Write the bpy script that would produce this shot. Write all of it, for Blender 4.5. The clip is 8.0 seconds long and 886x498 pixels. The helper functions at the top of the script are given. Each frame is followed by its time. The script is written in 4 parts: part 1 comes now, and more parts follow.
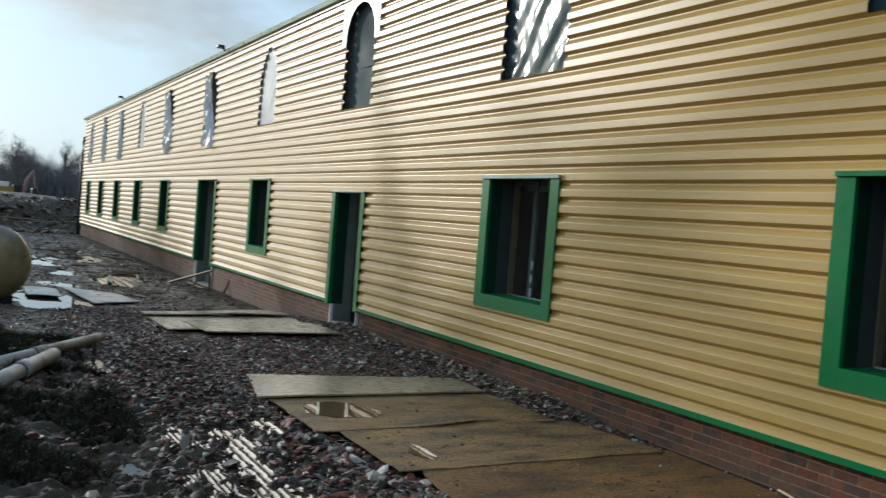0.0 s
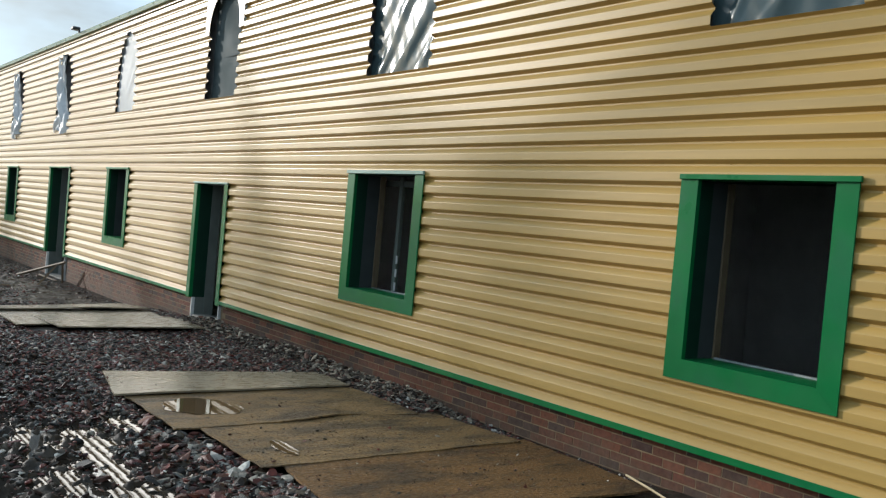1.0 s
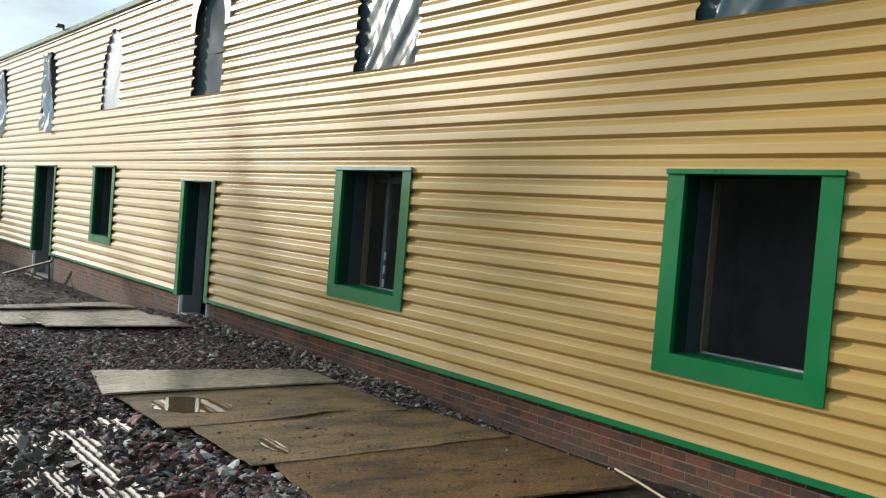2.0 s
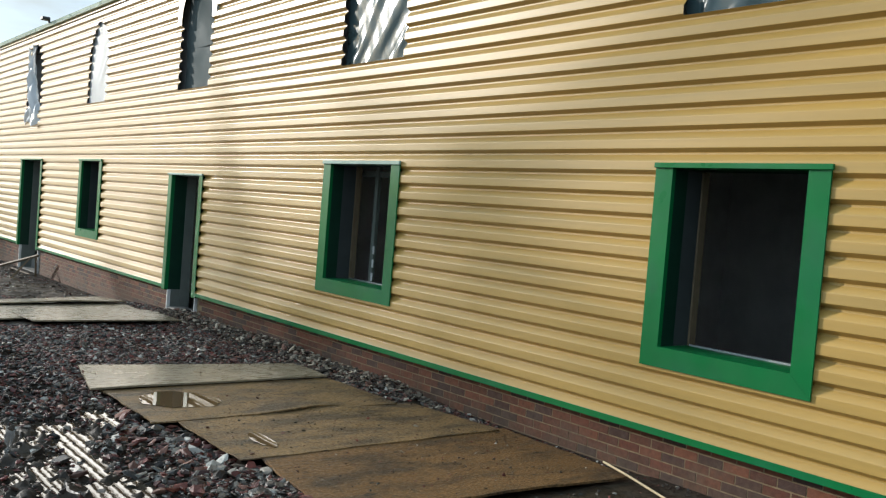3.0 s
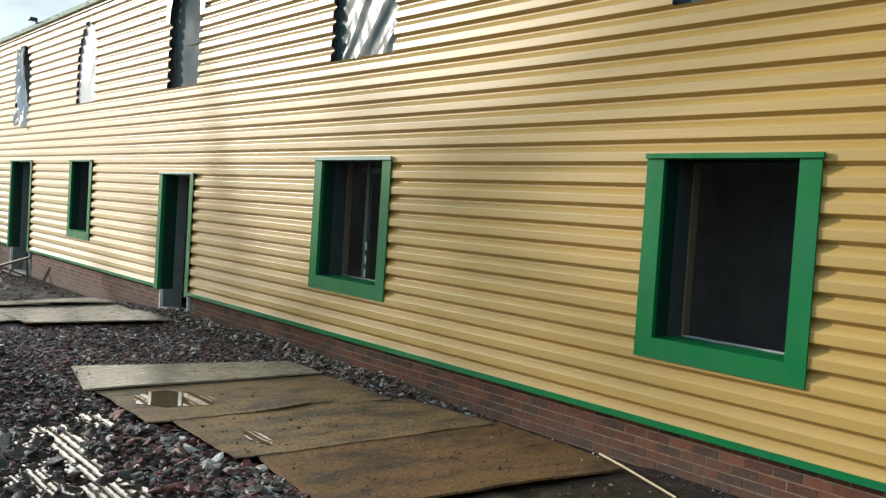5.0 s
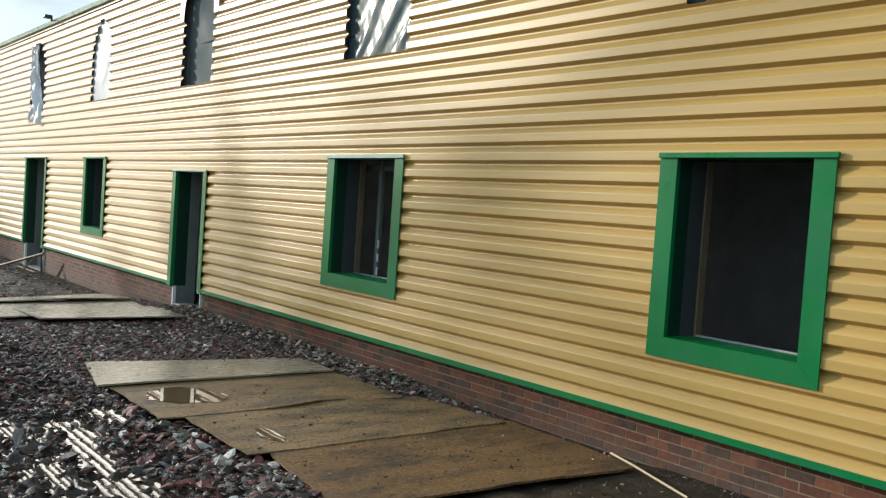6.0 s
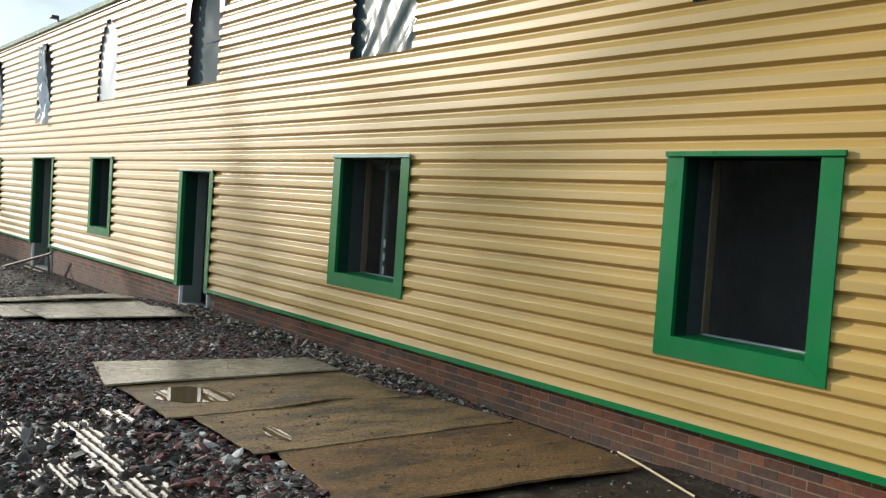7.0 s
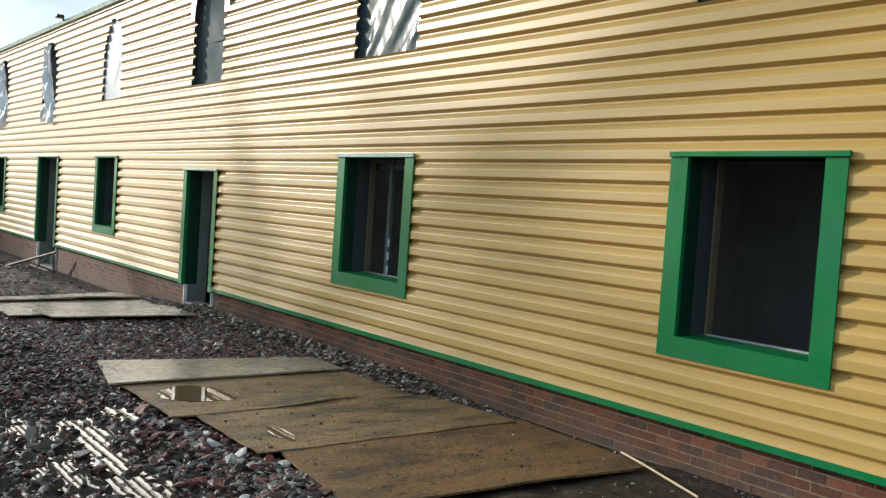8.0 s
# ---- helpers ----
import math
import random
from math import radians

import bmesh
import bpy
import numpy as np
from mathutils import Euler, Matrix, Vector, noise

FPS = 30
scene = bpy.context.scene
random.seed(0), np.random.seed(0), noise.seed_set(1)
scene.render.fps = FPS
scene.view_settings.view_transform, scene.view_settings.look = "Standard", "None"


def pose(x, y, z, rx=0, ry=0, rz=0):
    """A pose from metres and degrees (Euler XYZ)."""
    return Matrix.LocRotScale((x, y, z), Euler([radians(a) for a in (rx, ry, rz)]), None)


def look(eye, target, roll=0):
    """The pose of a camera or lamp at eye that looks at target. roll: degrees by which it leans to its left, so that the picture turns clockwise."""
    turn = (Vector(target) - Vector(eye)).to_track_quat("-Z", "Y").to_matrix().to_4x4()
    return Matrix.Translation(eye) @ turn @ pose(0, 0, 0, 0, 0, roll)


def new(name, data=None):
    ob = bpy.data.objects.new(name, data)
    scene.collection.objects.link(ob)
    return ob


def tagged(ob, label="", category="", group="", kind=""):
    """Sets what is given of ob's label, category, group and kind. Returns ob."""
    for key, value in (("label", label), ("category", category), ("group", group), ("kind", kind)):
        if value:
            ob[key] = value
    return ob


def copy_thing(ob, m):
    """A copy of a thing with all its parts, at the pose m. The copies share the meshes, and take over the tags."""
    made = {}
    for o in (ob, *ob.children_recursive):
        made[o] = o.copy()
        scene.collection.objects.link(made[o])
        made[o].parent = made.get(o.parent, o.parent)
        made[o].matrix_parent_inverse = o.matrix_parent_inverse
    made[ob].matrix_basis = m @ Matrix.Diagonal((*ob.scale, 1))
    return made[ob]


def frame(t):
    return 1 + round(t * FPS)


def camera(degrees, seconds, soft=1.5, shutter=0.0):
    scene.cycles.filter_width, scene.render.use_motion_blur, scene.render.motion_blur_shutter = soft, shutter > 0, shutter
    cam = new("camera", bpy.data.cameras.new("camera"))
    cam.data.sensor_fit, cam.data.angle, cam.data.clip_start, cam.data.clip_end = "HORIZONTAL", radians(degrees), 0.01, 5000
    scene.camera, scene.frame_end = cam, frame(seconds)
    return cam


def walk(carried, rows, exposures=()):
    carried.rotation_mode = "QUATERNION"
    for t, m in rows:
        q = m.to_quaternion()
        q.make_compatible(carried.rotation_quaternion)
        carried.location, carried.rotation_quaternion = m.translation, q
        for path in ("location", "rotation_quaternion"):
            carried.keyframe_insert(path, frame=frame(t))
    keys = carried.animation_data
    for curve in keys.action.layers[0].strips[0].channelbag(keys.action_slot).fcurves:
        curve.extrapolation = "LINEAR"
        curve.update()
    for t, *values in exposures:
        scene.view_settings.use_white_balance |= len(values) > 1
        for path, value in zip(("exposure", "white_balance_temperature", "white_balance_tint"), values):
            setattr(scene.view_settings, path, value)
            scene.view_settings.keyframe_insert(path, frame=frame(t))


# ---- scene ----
cam = camera(51.0, 8.0, soft=1.25, shutter=0.3)
PATH = [
    (0, (4.728, -5.776, 1.854), (2.964, -4.835, 1.794), 4.5),
    (0.5, (4.799, -5.788, 1.881), (3.131, -4.686, 1.826), 4.7),
    (1, (4.82, -5.799, 1.898), (3.208, -4.617, 1.843), 5.1),
    (1.5, (4.829, -5.802, 1.905), (3.226, -4.608, 1.847), 4.7),
    (3, (4.825, -5.802, 1.911), (3.244, -4.579, 1.836), 4.6),
    (3.5, (4.825, -5.793, 1.909), (3.253, -4.56, 1.831), 4.3),
    (4, (4.827, -5.784, 1.909), (3.261, -4.543, 1.829), 4.3),
    (4.5, (4.822, -5.789, 1.905), (3.259, -4.544, 1.823), 3.6),
    (5, (4.818, -5.792, 1.9), (3.247, -4.557, 1.817), 3.7),
    (6.5, (4.818, -5.801, 1.903), (3.227, -4.592, 1.812), 3.9),
    (7, (4.818, -5.805, 1.905), (3.225, -4.6, 1.813), 3.8),
    (7.5, (4.821, -5.803, 1.907), (3.224, -4.603, 1.815), 3.9),
    (8, (4.823, -5.802, 1.909), (3.224, -4.604, 1.815), 3.9),
]
walk(cam, [(t, look(eye, target, roll)) for t, eye, target, roll in PATH],
     exposures=[(0, -0.60, 5980, 9), (0.5, -0.46, 6060, 9), (1.0, -0.37, 6110, 10), (1.5, -0.26, 6160, 10), (3.0, -0.13, 6200, 10), (4.5, -0.07, 6250, 10), (8.0, -0.05, 6250, 10)])

# ---- light ----
SUN_EL, SUN_SIDE = 15.0, 64.5      # elevation; degrees from the wall's outward normal towards -x
to_sun = Vector((-math.sin(radians(SUN_SIDE)) * math.cos(radians(SUN_EL)),
                 -math.cos(radians(SUN_SIDE)) * math.cos(radians(SUN_EL)), math.sin(radians(SUN_EL))))
sun = new("sun", bpy.data.lights.new("sun", "SUN"))
sun.data.energy, sun.data.angle, sun.data.color = 4.2, radians(1.2), (1.0, 0.95, 0.87)
sun.matrix_world = look(to_sun * 100, (0, 0, 0))

world = bpy.data.worlds.new("world")
scene.world = world
world.use_nodes = True
wn, wl = world.node_tree.nodes, world.node_tree.links
wn.clear()
w_out, w_bg, w_sky = wn.new("ShaderNodeOutputWorld"), wn.new("ShaderNodeBackground"), wn.new("ShaderNodeTexSky")
w_sky.sky_type, w_sky.sun_disc = "NISHITA", False
w_sky.sun_elevation = radians(SUN_EL)
w_sky.sun_rotation = math.atan2(to_sun.x, to_sun.y)
w_sky.air_density, w_sky.dust_density = 1.0, 2.9
w_co, w_map, w_no, w_ramp, w_mix = (wn.new("ShaderNodeTexCoord"), wn.new("ShaderNodeMapping"), wn.new("ShaderNodeTexNoise"),
                                    wn.new("ShaderNodeValToRGB"), wn.new("ShaderNodeMix"))
w_mix.data_type = "RGBA"
w_map.inputs["Scale"].default_value = (2.2, 2.2, 7.0)
w_no.inputs["Scale"].default_value, w_no.inputs["Detail"].default_value, w_no.inputs["Roughness"].default_value = 1.3, 6, 0.55
w_ramp.color_ramp.elements[0].position, w_ramp.color_ramp.elements[1].position = 0.27, 0.54
wl.new(w_co.outputs["Generated"], w_map.inputs["Vector"])
wl.new(w_map.outputs["Vector"], w_no.inputs["Vector"])
wl.new(w_no.outputs["Fac"], w_ramp.inputs["Fac"])
wl.new(w_ramp.outputs["Color"], w_mix.inputs["Factor"])
wl.new(w_sky.outputs["Color"], w_mix.inputs["A"])
w_cloud = wn.new("ShaderNodeVectorMath")
w_cloud.operation = "MULTIPLY_ADD"
w_cloud.inputs[1].default_value, w_cloud.inputs[2].default_value = (0.40, 0.48, 0.54), (7.9, 10.0, 11.5)
wl.new(w_sky.outputs["Color"], w_cloud.inputs[0])
wl.new(w_cloud.outputs["Vector"], w_mix.inputs["B"])
wl.new(w_mix.outputs["Result"], w_bg.inputs["Color"])
w_bg.inputs["Strength"].default_value = 0.095
wl.new(w_bg.outputs["Background"], w_out.inputs["Surface"])


# ---- materials ----
def material(name, colour, rough=0.6, metal=0.0, vary=0.15, scale=6.0, bump=0.0, bump_scale=40.0, second=None, second_scale=1.5,
             second_range=(0.45, 0.65), stretch=(1, 1, 1), island=0.0, rough_vary=0.1, coat=0.0, spec=0.5, palette=None, per="island", coat_rough=0.03, splash=None, third=None, third_scale=20.0, third_range=(0.58, 0.68)):
    """A painted or natural surface: colour with variation at two scales, uneven gloss and fine relief."""
    m = bpy.data.materials.new(name)
    m.use_nodes = True
    n, l = m.node_tree.nodes, m.node_tree.links
    b = n["Principled BSDF"]
    co, mp = n.new("ShaderNodeTexCoord"), n.new("ShaderNodeMapping")
    geo = n.new("ShaderNodeNewGeometry")
    l.new(geo.outputs["Position"], mp.inputs["Vector"])
    n.remove(co)
    mp.inputs["Scale"].default_value = stretch
    fine = n.new("ShaderNodeTexNoise")
    fine.inputs["Scale"].default_value, fine.inputs["Detail"].default_value = scale, 6
    l.new(mp.outputs["Vector"], fine.inputs["Vector"])
    spread = n.new("ShaderNodeMapRange")
    spread.inputs["From Min"].default_value, spread.inputs["From Max"].default_value = 0.25, 0.75
    spread.inputs["To Min"].default_value, spread.inputs["To Max"].default_value = 1 - vary, 1 + vary
    l.new(fine.outputs["Fac"], spread.inputs["Value"])
    base = n.new("ShaderNodeRGB")
    base.outputs[0].default_value = (*colour, 1)
    current = base.outputs[0]
    if palette or island:
        if per == "object":
            rnd = n.new("ShaderNodeObjectInfo").outputs["Random"]
        else:
            rnd = geo.outputs["Random Per Island"]
        if palette:
            ramp = n.new("ShaderNodeValToRGB")
            ramp.color_ramp.interpolation = "CONSTANT"
            while len(ramp.color_ramp.elements) < len(palette):
                ramp.color_ramp.elements.new(0.5)
            for i, (e, c) in enumerate(zip(ramp.color_ramp.elements, palette)):
                e.position, e.color = i / len(palette), (*c, 1)
            l.new(rnd, ramp.inputs["Fac"])
            current = ramp.outputs["Color"]
        if island:
            r2 = n.new("ShaderNodeMapRange")
            r2.inputs["To Min"].default_value, r2.inputs["To Max"].default_value = 1 - island, 1 + island
            wob = n.new("ShaderNodeMath")
            wob.operation = "MULTIPLY_ADD"
            wob.inputs[1].default_value, wob.inputs[2].default_value = 37.7, 0.31
            frac = n.new("ShaderNodeMath")
            frac.operation = "FRACT"
            l.new(rnd, wob.inputs[0])
            l.new(wob.outputs[0], frac.inputs[0])
            l.new(frac.outputs[0], r2.inputs["Value"])
            mul = n.new("ShaderNodeVectorMath")
            mul.operation = "SCALE"
            l.new(current, mul.inputs[0])
            l.new(r2.outputs["Result"], mul.inputs["Scale"])
            current = mul.outputs["Vector"]
    if second:
        broad = n.new("ShaderNodeTexNoise")
        broad.inputs["Scale"].default_value, broad.inputs["Detail"].default_value, broad.inputs["Roughness"].default_value = second_scale, 7, 0.6
        l.new(mp.outputs["Vector"], broad.inputs["Vector"])
        rr = n.new("ShaderNodeMapRange")
        rr.interpolation_type = "SMOOTHSTEP"
        rr.inputs["From Min"].default_value, rr.inputs["From Max"].default_value = second_range
        l.new(broad.outputs["Fac"], rr.inputs["Value"])
        mx = n.new("ShaderNodeMix")
        mx.data_type = "RGBA"
        mx.inputs["B"].default_value = (*second, 1)
        l.new(current, mx.inputs["A"])
        l.new(rr.outputs["Result"], mx.inputs["Factor"])
        current = mx.outputs["Result"]
    if third:
        flecks, fr, fm = n.new("ShaderNodeTexNoise"), n.new("ShaderNodeMapRange"), n.new("ShaderNodeMix")
        flecks.inputs["Scale"].default_value, flecks.inputs["Detail"].default_value, flecks.inputs["Roughness"].default_value = third_scale, 8, 0.65
        l.new(mp.outputs["Vector"], flecks.inputs["Vector"])
        fr.inputs["From Min"].default_value, fr.inputs["From Max"].default_value = third_range
        l.new(flecks.outputs["Fac"], fr.inputs["Value"])
        fm.data_type = "RGBA"
        fm.inputs["B"].default_value = (*third, 1)
        l.new(fr.outputs["Result"], fm.inputs["Factor"])
        l.new(current, fm.inputs["A"])
        current = fm.outputs["Result"]
    if splash:
        sep, mm, sm, sn = n.new("ShaderNodeSeparateXYZ"), n.new("ShaderNodeMath"), n.new("ShaderNodeMapRange"), n.new("ShaderNodeTexNoise")
        sn.inputs["Scale"].default_value, sn.inputs["Detail"].default_value = 3.0, 7
        l.new(geo.outputs["Position"], sep.inputs[0])
        l.new(geo.outputs["Position"], sn.inputs["Vector"])
        mm.operation = "MULTIPLY_ADD"
        mm.inputs[1].default_value = 0.75
        l.new(sn.outputs["Fac"], mm.inputs[0])
        inv = n.new("ShaderNodeMath")
        inv.operation = "MULTIPLY"
        inv.inputs[1].default_value = -1.0
        l.new(sep.outputs["Z"], inv.inputs[0])
        l.new(inv.outputs[0], mm.inputs[2])
        sm.inputs["From Min"].default_value, sm.inputs["From Max"].default_value = 0.22, 0.44
        sm.inputs["To Max"].default_value = 0.55
        l.new(mm.outputs[0], sm.inputs["Value"])
        ms = n.new("ShaderNodeMix")
        ms.data_type = "RGBA"
        ms.inputs["B"].default_value = (*splash, 1)
        l.new(sm.outputs["Result"], ms.inputs["Factor"])
        l.new(current, ms.inputs["A"])
        current = ms.outputs["Result"]
    tint = n.new("ShaderNodeVectorMath")
    tint.operation = "SCALE"
    l.new(current, tint.inputs[0])
    l.new(spread.outputs["Result"], tint.inputs["Scale"])
    l.new(tint.outputs["Vector"], b.inputs["Base Color"])
    ro = n.new("ShaderNodeTexNoise")
    ro.inputs["Scale"].default_value, ro.inputs["Detail"].default_value = scale * 0.6, 4
    l.new(mp.outputs["Vector"], ro.inputs["Vector"])
    rm = n.new("ShaderNodeMapRange")
    rm.inputs["From Min"].default_value, rm.inputs["From Max"].default_value = 0.3, 0.7
    rm.inputs["To Min"].default_value, rm.inputs["To Max"].default_value = max(0.02, rough - rough_vary), min(1, rough + rough_vary)
    l.new(ro.outputs["Fac"], rm.inputs["Value"])
    l.new(rm.outputs["Result"], b.inputs["Roughness"])
    b.inputs["Metallic"].default_value = metal
    b.inputs["Coat Weight"].default_value = coat
    b.inputs["Coat Roughness"].default_value = coat_rough
    b.inputs["Specular IOR Level"].default_value = spec
    if bump:
        bn, bu = n.new("ShaderNodeTexNoise"), n.new("ShaderNodeBump")
        bn.inputs["Scale"].default_value, bn.inputs["Detail"].default_value = bump_scale, 5
        l.new(mp.outputs["Vector"], bn.inputs["Vector"])
        bu.inputs["Strength"].default_value, bu.inputs["Distance"].default_value = bump, 0.01
        l.new(bn.outputs["Fac"], bu.inputs["Height"])
        l.new(bu.outputs["Normal"], b.inputs["Normal"])
    return m


M_CLAD = material("buff_steel", (0.458, 0.284, 0.066), 0.58, vary=0.09, scale=2.0, stretch=(0.22, 1, 7), bump=0.05, bump_scale=3.0,
                  second=(0.42, 0.270, 0.070), second_scale=0.8, rough_vary=0.06, spec=0.25, coat=0.80, coat_rough=0.34)
M_GREEN = material("green_steel", (0.006, 0.155, 0.040), 0.36, vary=0.08, scale=5, bump=0.03, bump_scale=9, second=(0.008, 0.145, 0.048), spec=0.22)
# The same green steel, its colour darkened for the shade inside the reveals.
M_GREEN_SHADED = material("shaded_green_steel", (0.005, 0.032, 0.018), 0.5, vary=0.12, scale=5, spec=0.25)
# Pale green of the gutter, lightened further to carry the sun's glare.
M_GUTTER = material("glare_pale_green_steel", (0.30, 0.44, 0.36), 0.35, vary=0.1)
BRICKS = [(0.142, 0.047, 0.021), (0.100, 0.034, 0.017), (0.155, 0.051, 0.023), (0.064, 0.029, 0.019), (0.122, 0.042, 0.020), (0.060, 0.030, 0.021), (0.132, 0.039, 0.018)]
M_BRICK = material("red_brick", (0.2, 0.07, 0.045), 0.85, vary=0.25, scale=30, bump=0.5, bump_scale=120, palette=BRICKS, island=0.15, per="object",
                   second=(0.11, 0.08, 0.055), second_scale=2.2, second_range=(0.62, 0.85), splash=(0.092, 0.062, 0.038))
M_BRICK_FAR = material("red_brick_joined", (0.2, 0.07, 0.045), 0.85, vary=0.25, scale=30, bump=0.5, bump_scale=120, palette=BRICKS, island=0.15,
                       second=(0.11, 0.08, 0.055), second_scale=2.2, second_range=(0.62, 0.85), splash=(0.092, 0.062, 0.038))
M_MORTAR = material("mortar", (0.225, 0.160, 0.085), 0.95, vary=0.25, scale=20, bump=0.6, bump_scale=90, splash=(0.105, 0.08, 0.055))
M_MUD = material("wet_mud", (0.030, 0.023, 0.016), 0.52, vary=0.5, scale=9, bump=1.0, bump_scale=26, spec=0.2, second=(0.070, 0.055, 0.038), second_scale=1.3,
                 second_range=(0.5, 0.7), rough_vary=0.28)
STONES = [(0.140, 0.048, 0.037), (0.100, 0.042, 0.035), (0.150, 0.075, 0.054), (0.080, 0.036, 0.031), (0.042, 0.036, 0.031), (0.088, 0.077, 0.064), (0.120, 0.042, 0.033),
          (0.034, 0.028, 0.024), (0.165, 0.142, 0.112), (0.058, 0.036, 0.029), (0.125, 0.036, 0.028), (0.047, 0.050, 0.046), (0.400, 0.380, 0.330), (0.034, 0.026, 0.020),
          (0.070, 0.068, 0.060), (0.150, 0.072, 0.050), (0.226, 0.200, 0.160), (0.090, 0.032, 0.027), (0.035, 0.034, 0.031), (0.112, 0.106, 0.090)]
M_RUBBLE = material("crushed_rubble", (0.1, 0.08, 0.07), 0.46, vary=0.35, scale=35, bump=0.5, bump_scale=110, palette=STONES, island=0.65, rough_vary=0.25, spec=0.28)
M_BANK = material("dry_broken_stone", (0.16, 0.135, 0.105), 0.75, vary=0.4, scale=35, bump=0.5, bump_scale=110, palette=[(0.23, 0.19, 0.14), (0.15, 0.122, 0.09), (0.085, 0.068, 0.052), (0.32, 0.275, 0.21), (0.14, 0.075, 0.054), (0.07, 0.055, 0.044)], island=0.65, rough_vary=0.2, spec=0.25)
M_STONE = material("loose_stone", (0.1, 0.08, 0.07), 0.46, vary=0.35, scale=35, bump=0.5, bump_scale=110, palette=STONES, island=0.65, per="object", rough_vary=0.25, spec=0.28)
M_PLY = material("wet_plywood", (0.178, 0.098, 0.038), 0.46, spec=0.28, vary=0.8, scale=48, stretch=(2.2, 0.8, 1), bump=1.0, bump_scale=70, second=(0.062, 0.043, 0.026),
                 second_scale=1.7, second_range=(0.42, 0.68), rough_vary=0.2, third=(0.022, 0.016, 0.011), third_scale=8.0, third_range=(0.58, 0.66))
M_PLY_TAN = material("wet_tan_plywood", (0.235, 0.150, 0.066), 0.42, spec=0.34, vary=0.9, scale=44, stretch=(2.2, 0.8, 1), bump=1.0, bump_scale=60, second=(0.085, 0.062, 0.038),
                     second_scale=1.9, second_range=(0.40, 0.66), rough_vary=0.22, third=(0.028, 0.020, 0.014), third_scale=10.0, third_range=(0.58, 0.66))
M_PLY_PALE = material("weathered_plywood", (0.250, 0.207, 0.137), 0.30, spec=0.42, vary=0.3, scale=20, stretch=(3, 0.5, 1), bump=0.08, bump_scale=30,
                      second=(0.21, 0.17, 0.11), second_scale=1.1, second_range=(0.48, 0.72), rough_vary=0.12, third=(0.045, 0.034, 0.024), third_scale=6.0, third_range=(0.64, 0.70))
M_TIMBER = material("sawn_timber", (0.17, 0.12, 0.07), 0.7, vary=0.25, scale=12, stretch=(6, 6, 0.6), bump=0.2, bump_scale=50)
M_LATH = material("pale_lath", (0.50, 0.39, 0.22), 0.6, vary=0.15, scale=20)
M_CONCRETE = material("concrete", (0.24, 0.225, 0.20), 0.85, vary=0.2, scale=8, bump=0.4, bump_scale=60, second=(0.15, 0.14, 0.12))
M_BLOCK = material("blockwork", (0.30, 0.30, 0.30), 0.9, vary=0.2, scale=7, bump=0.3, bump_scale=50)
# Added inner walls and ceiling are this pale to bounce light into the rooms.
M_BOUNCE_PLASTER = material("pale_bounce_plaster", (0.78, 0.76, 0.72), 0.85, vary=0.1, scale=3)
M_GREY_FILL = material("grey_fill_sheet", (0.075, 0.097, 0.094), 0.85, vary=0.12, scale=3)
M_PASSAGE = material("grey_plastered_passage", (0.14, 0.152, 0.132), 0.85, vary=0.15, scale=4)
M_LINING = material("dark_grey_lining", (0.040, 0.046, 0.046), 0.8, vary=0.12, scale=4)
# Paler green with darker green blotches, for two of the head flashings.
M_PALE_HEAD = material("pale_blotched_steel", (0.22, 0.36, 0.30), 0.35, vary=0.15, scale=6, second=(0.05, 0.22, 0.10), second_scale=7, second_range=(0.6, 0.68))
M_WHITE = material("white_plaster", (0.68, 0.66, 0.62), 0.7, vary=0.12, scale=14)
M_DARK_METAL = material("dark_steel", (0.04, 0.042, 0.045), 0.45, metal=0.4, vary=0.2)
M_GALV = material("galvanised_steel", (0.42, 0.43, 0.44), 0.4, metal=0.85, vary=0.15)
# Bark and scrub colours are lightened to stand for distance haze.
M_HAZE_BARK = material("haze_pale_bark", (0.185, 0.172, 0.158), 0.9, vary=0.3, scale=3)
M_HAZE_SCRUB = material("haze_pale_twigs", (0.135, 0.135, 0.130), 0.95, vary=0.35, scale=0.4)
M_CLOD = material("mud_clods", (0.100, 0.074, 0.050), 0.6, vary=0.4, scale=12, island=0.5, rough_vary=0.25)
M_PIPE = material("grey_plastic_pipe", (0.30, 0.31, 0.31), 0.4, vary=0.12, scale=5, second=(0.13, 0.11, 0.09), second_scale=3)
M_TANK = material("olive_tank_paint", (0.23, 0.195, 0.11), 0.24, vary=0.15, scale=3, second=(0.12, 0.115, 0.085), second_scale=1.4, third=(0.30, 0.13, 0.04), third_scale=2.0, third_range=(0.62, 0.68))
M_RUST = material("orange_rust", (0.38, 0.13, 0.03), 0.75, vary=0.3, scale=20)
M_RED = material("red_machine_paint", (0.34, 0.19, 0.16), 0.5, vary=0.2, scale=2)
M_YELLOW = material("yellow_machine_paint", (0.5, 0.36, 0.10), 0.45, vary=0.2, scale=2)
M_BLACK = material("black_rubber", (0.02, 0.02, 0.02), 0.7, vary=0.2)
M_SHEET = material("grey_board", (0.33, 0.34, 0.34), 0.35, vary=0.15, scale=4, second=(0.20, 0.19, 0.18), second_scale=1.5)
M_GRASS = material("grass_blades", (0.010, 0.015, 0.007), 0.8, vary=0.3, scale=4, island=0.6, second=(0.016, 0.013, 0.008), second_scale=3, spec=0.08)


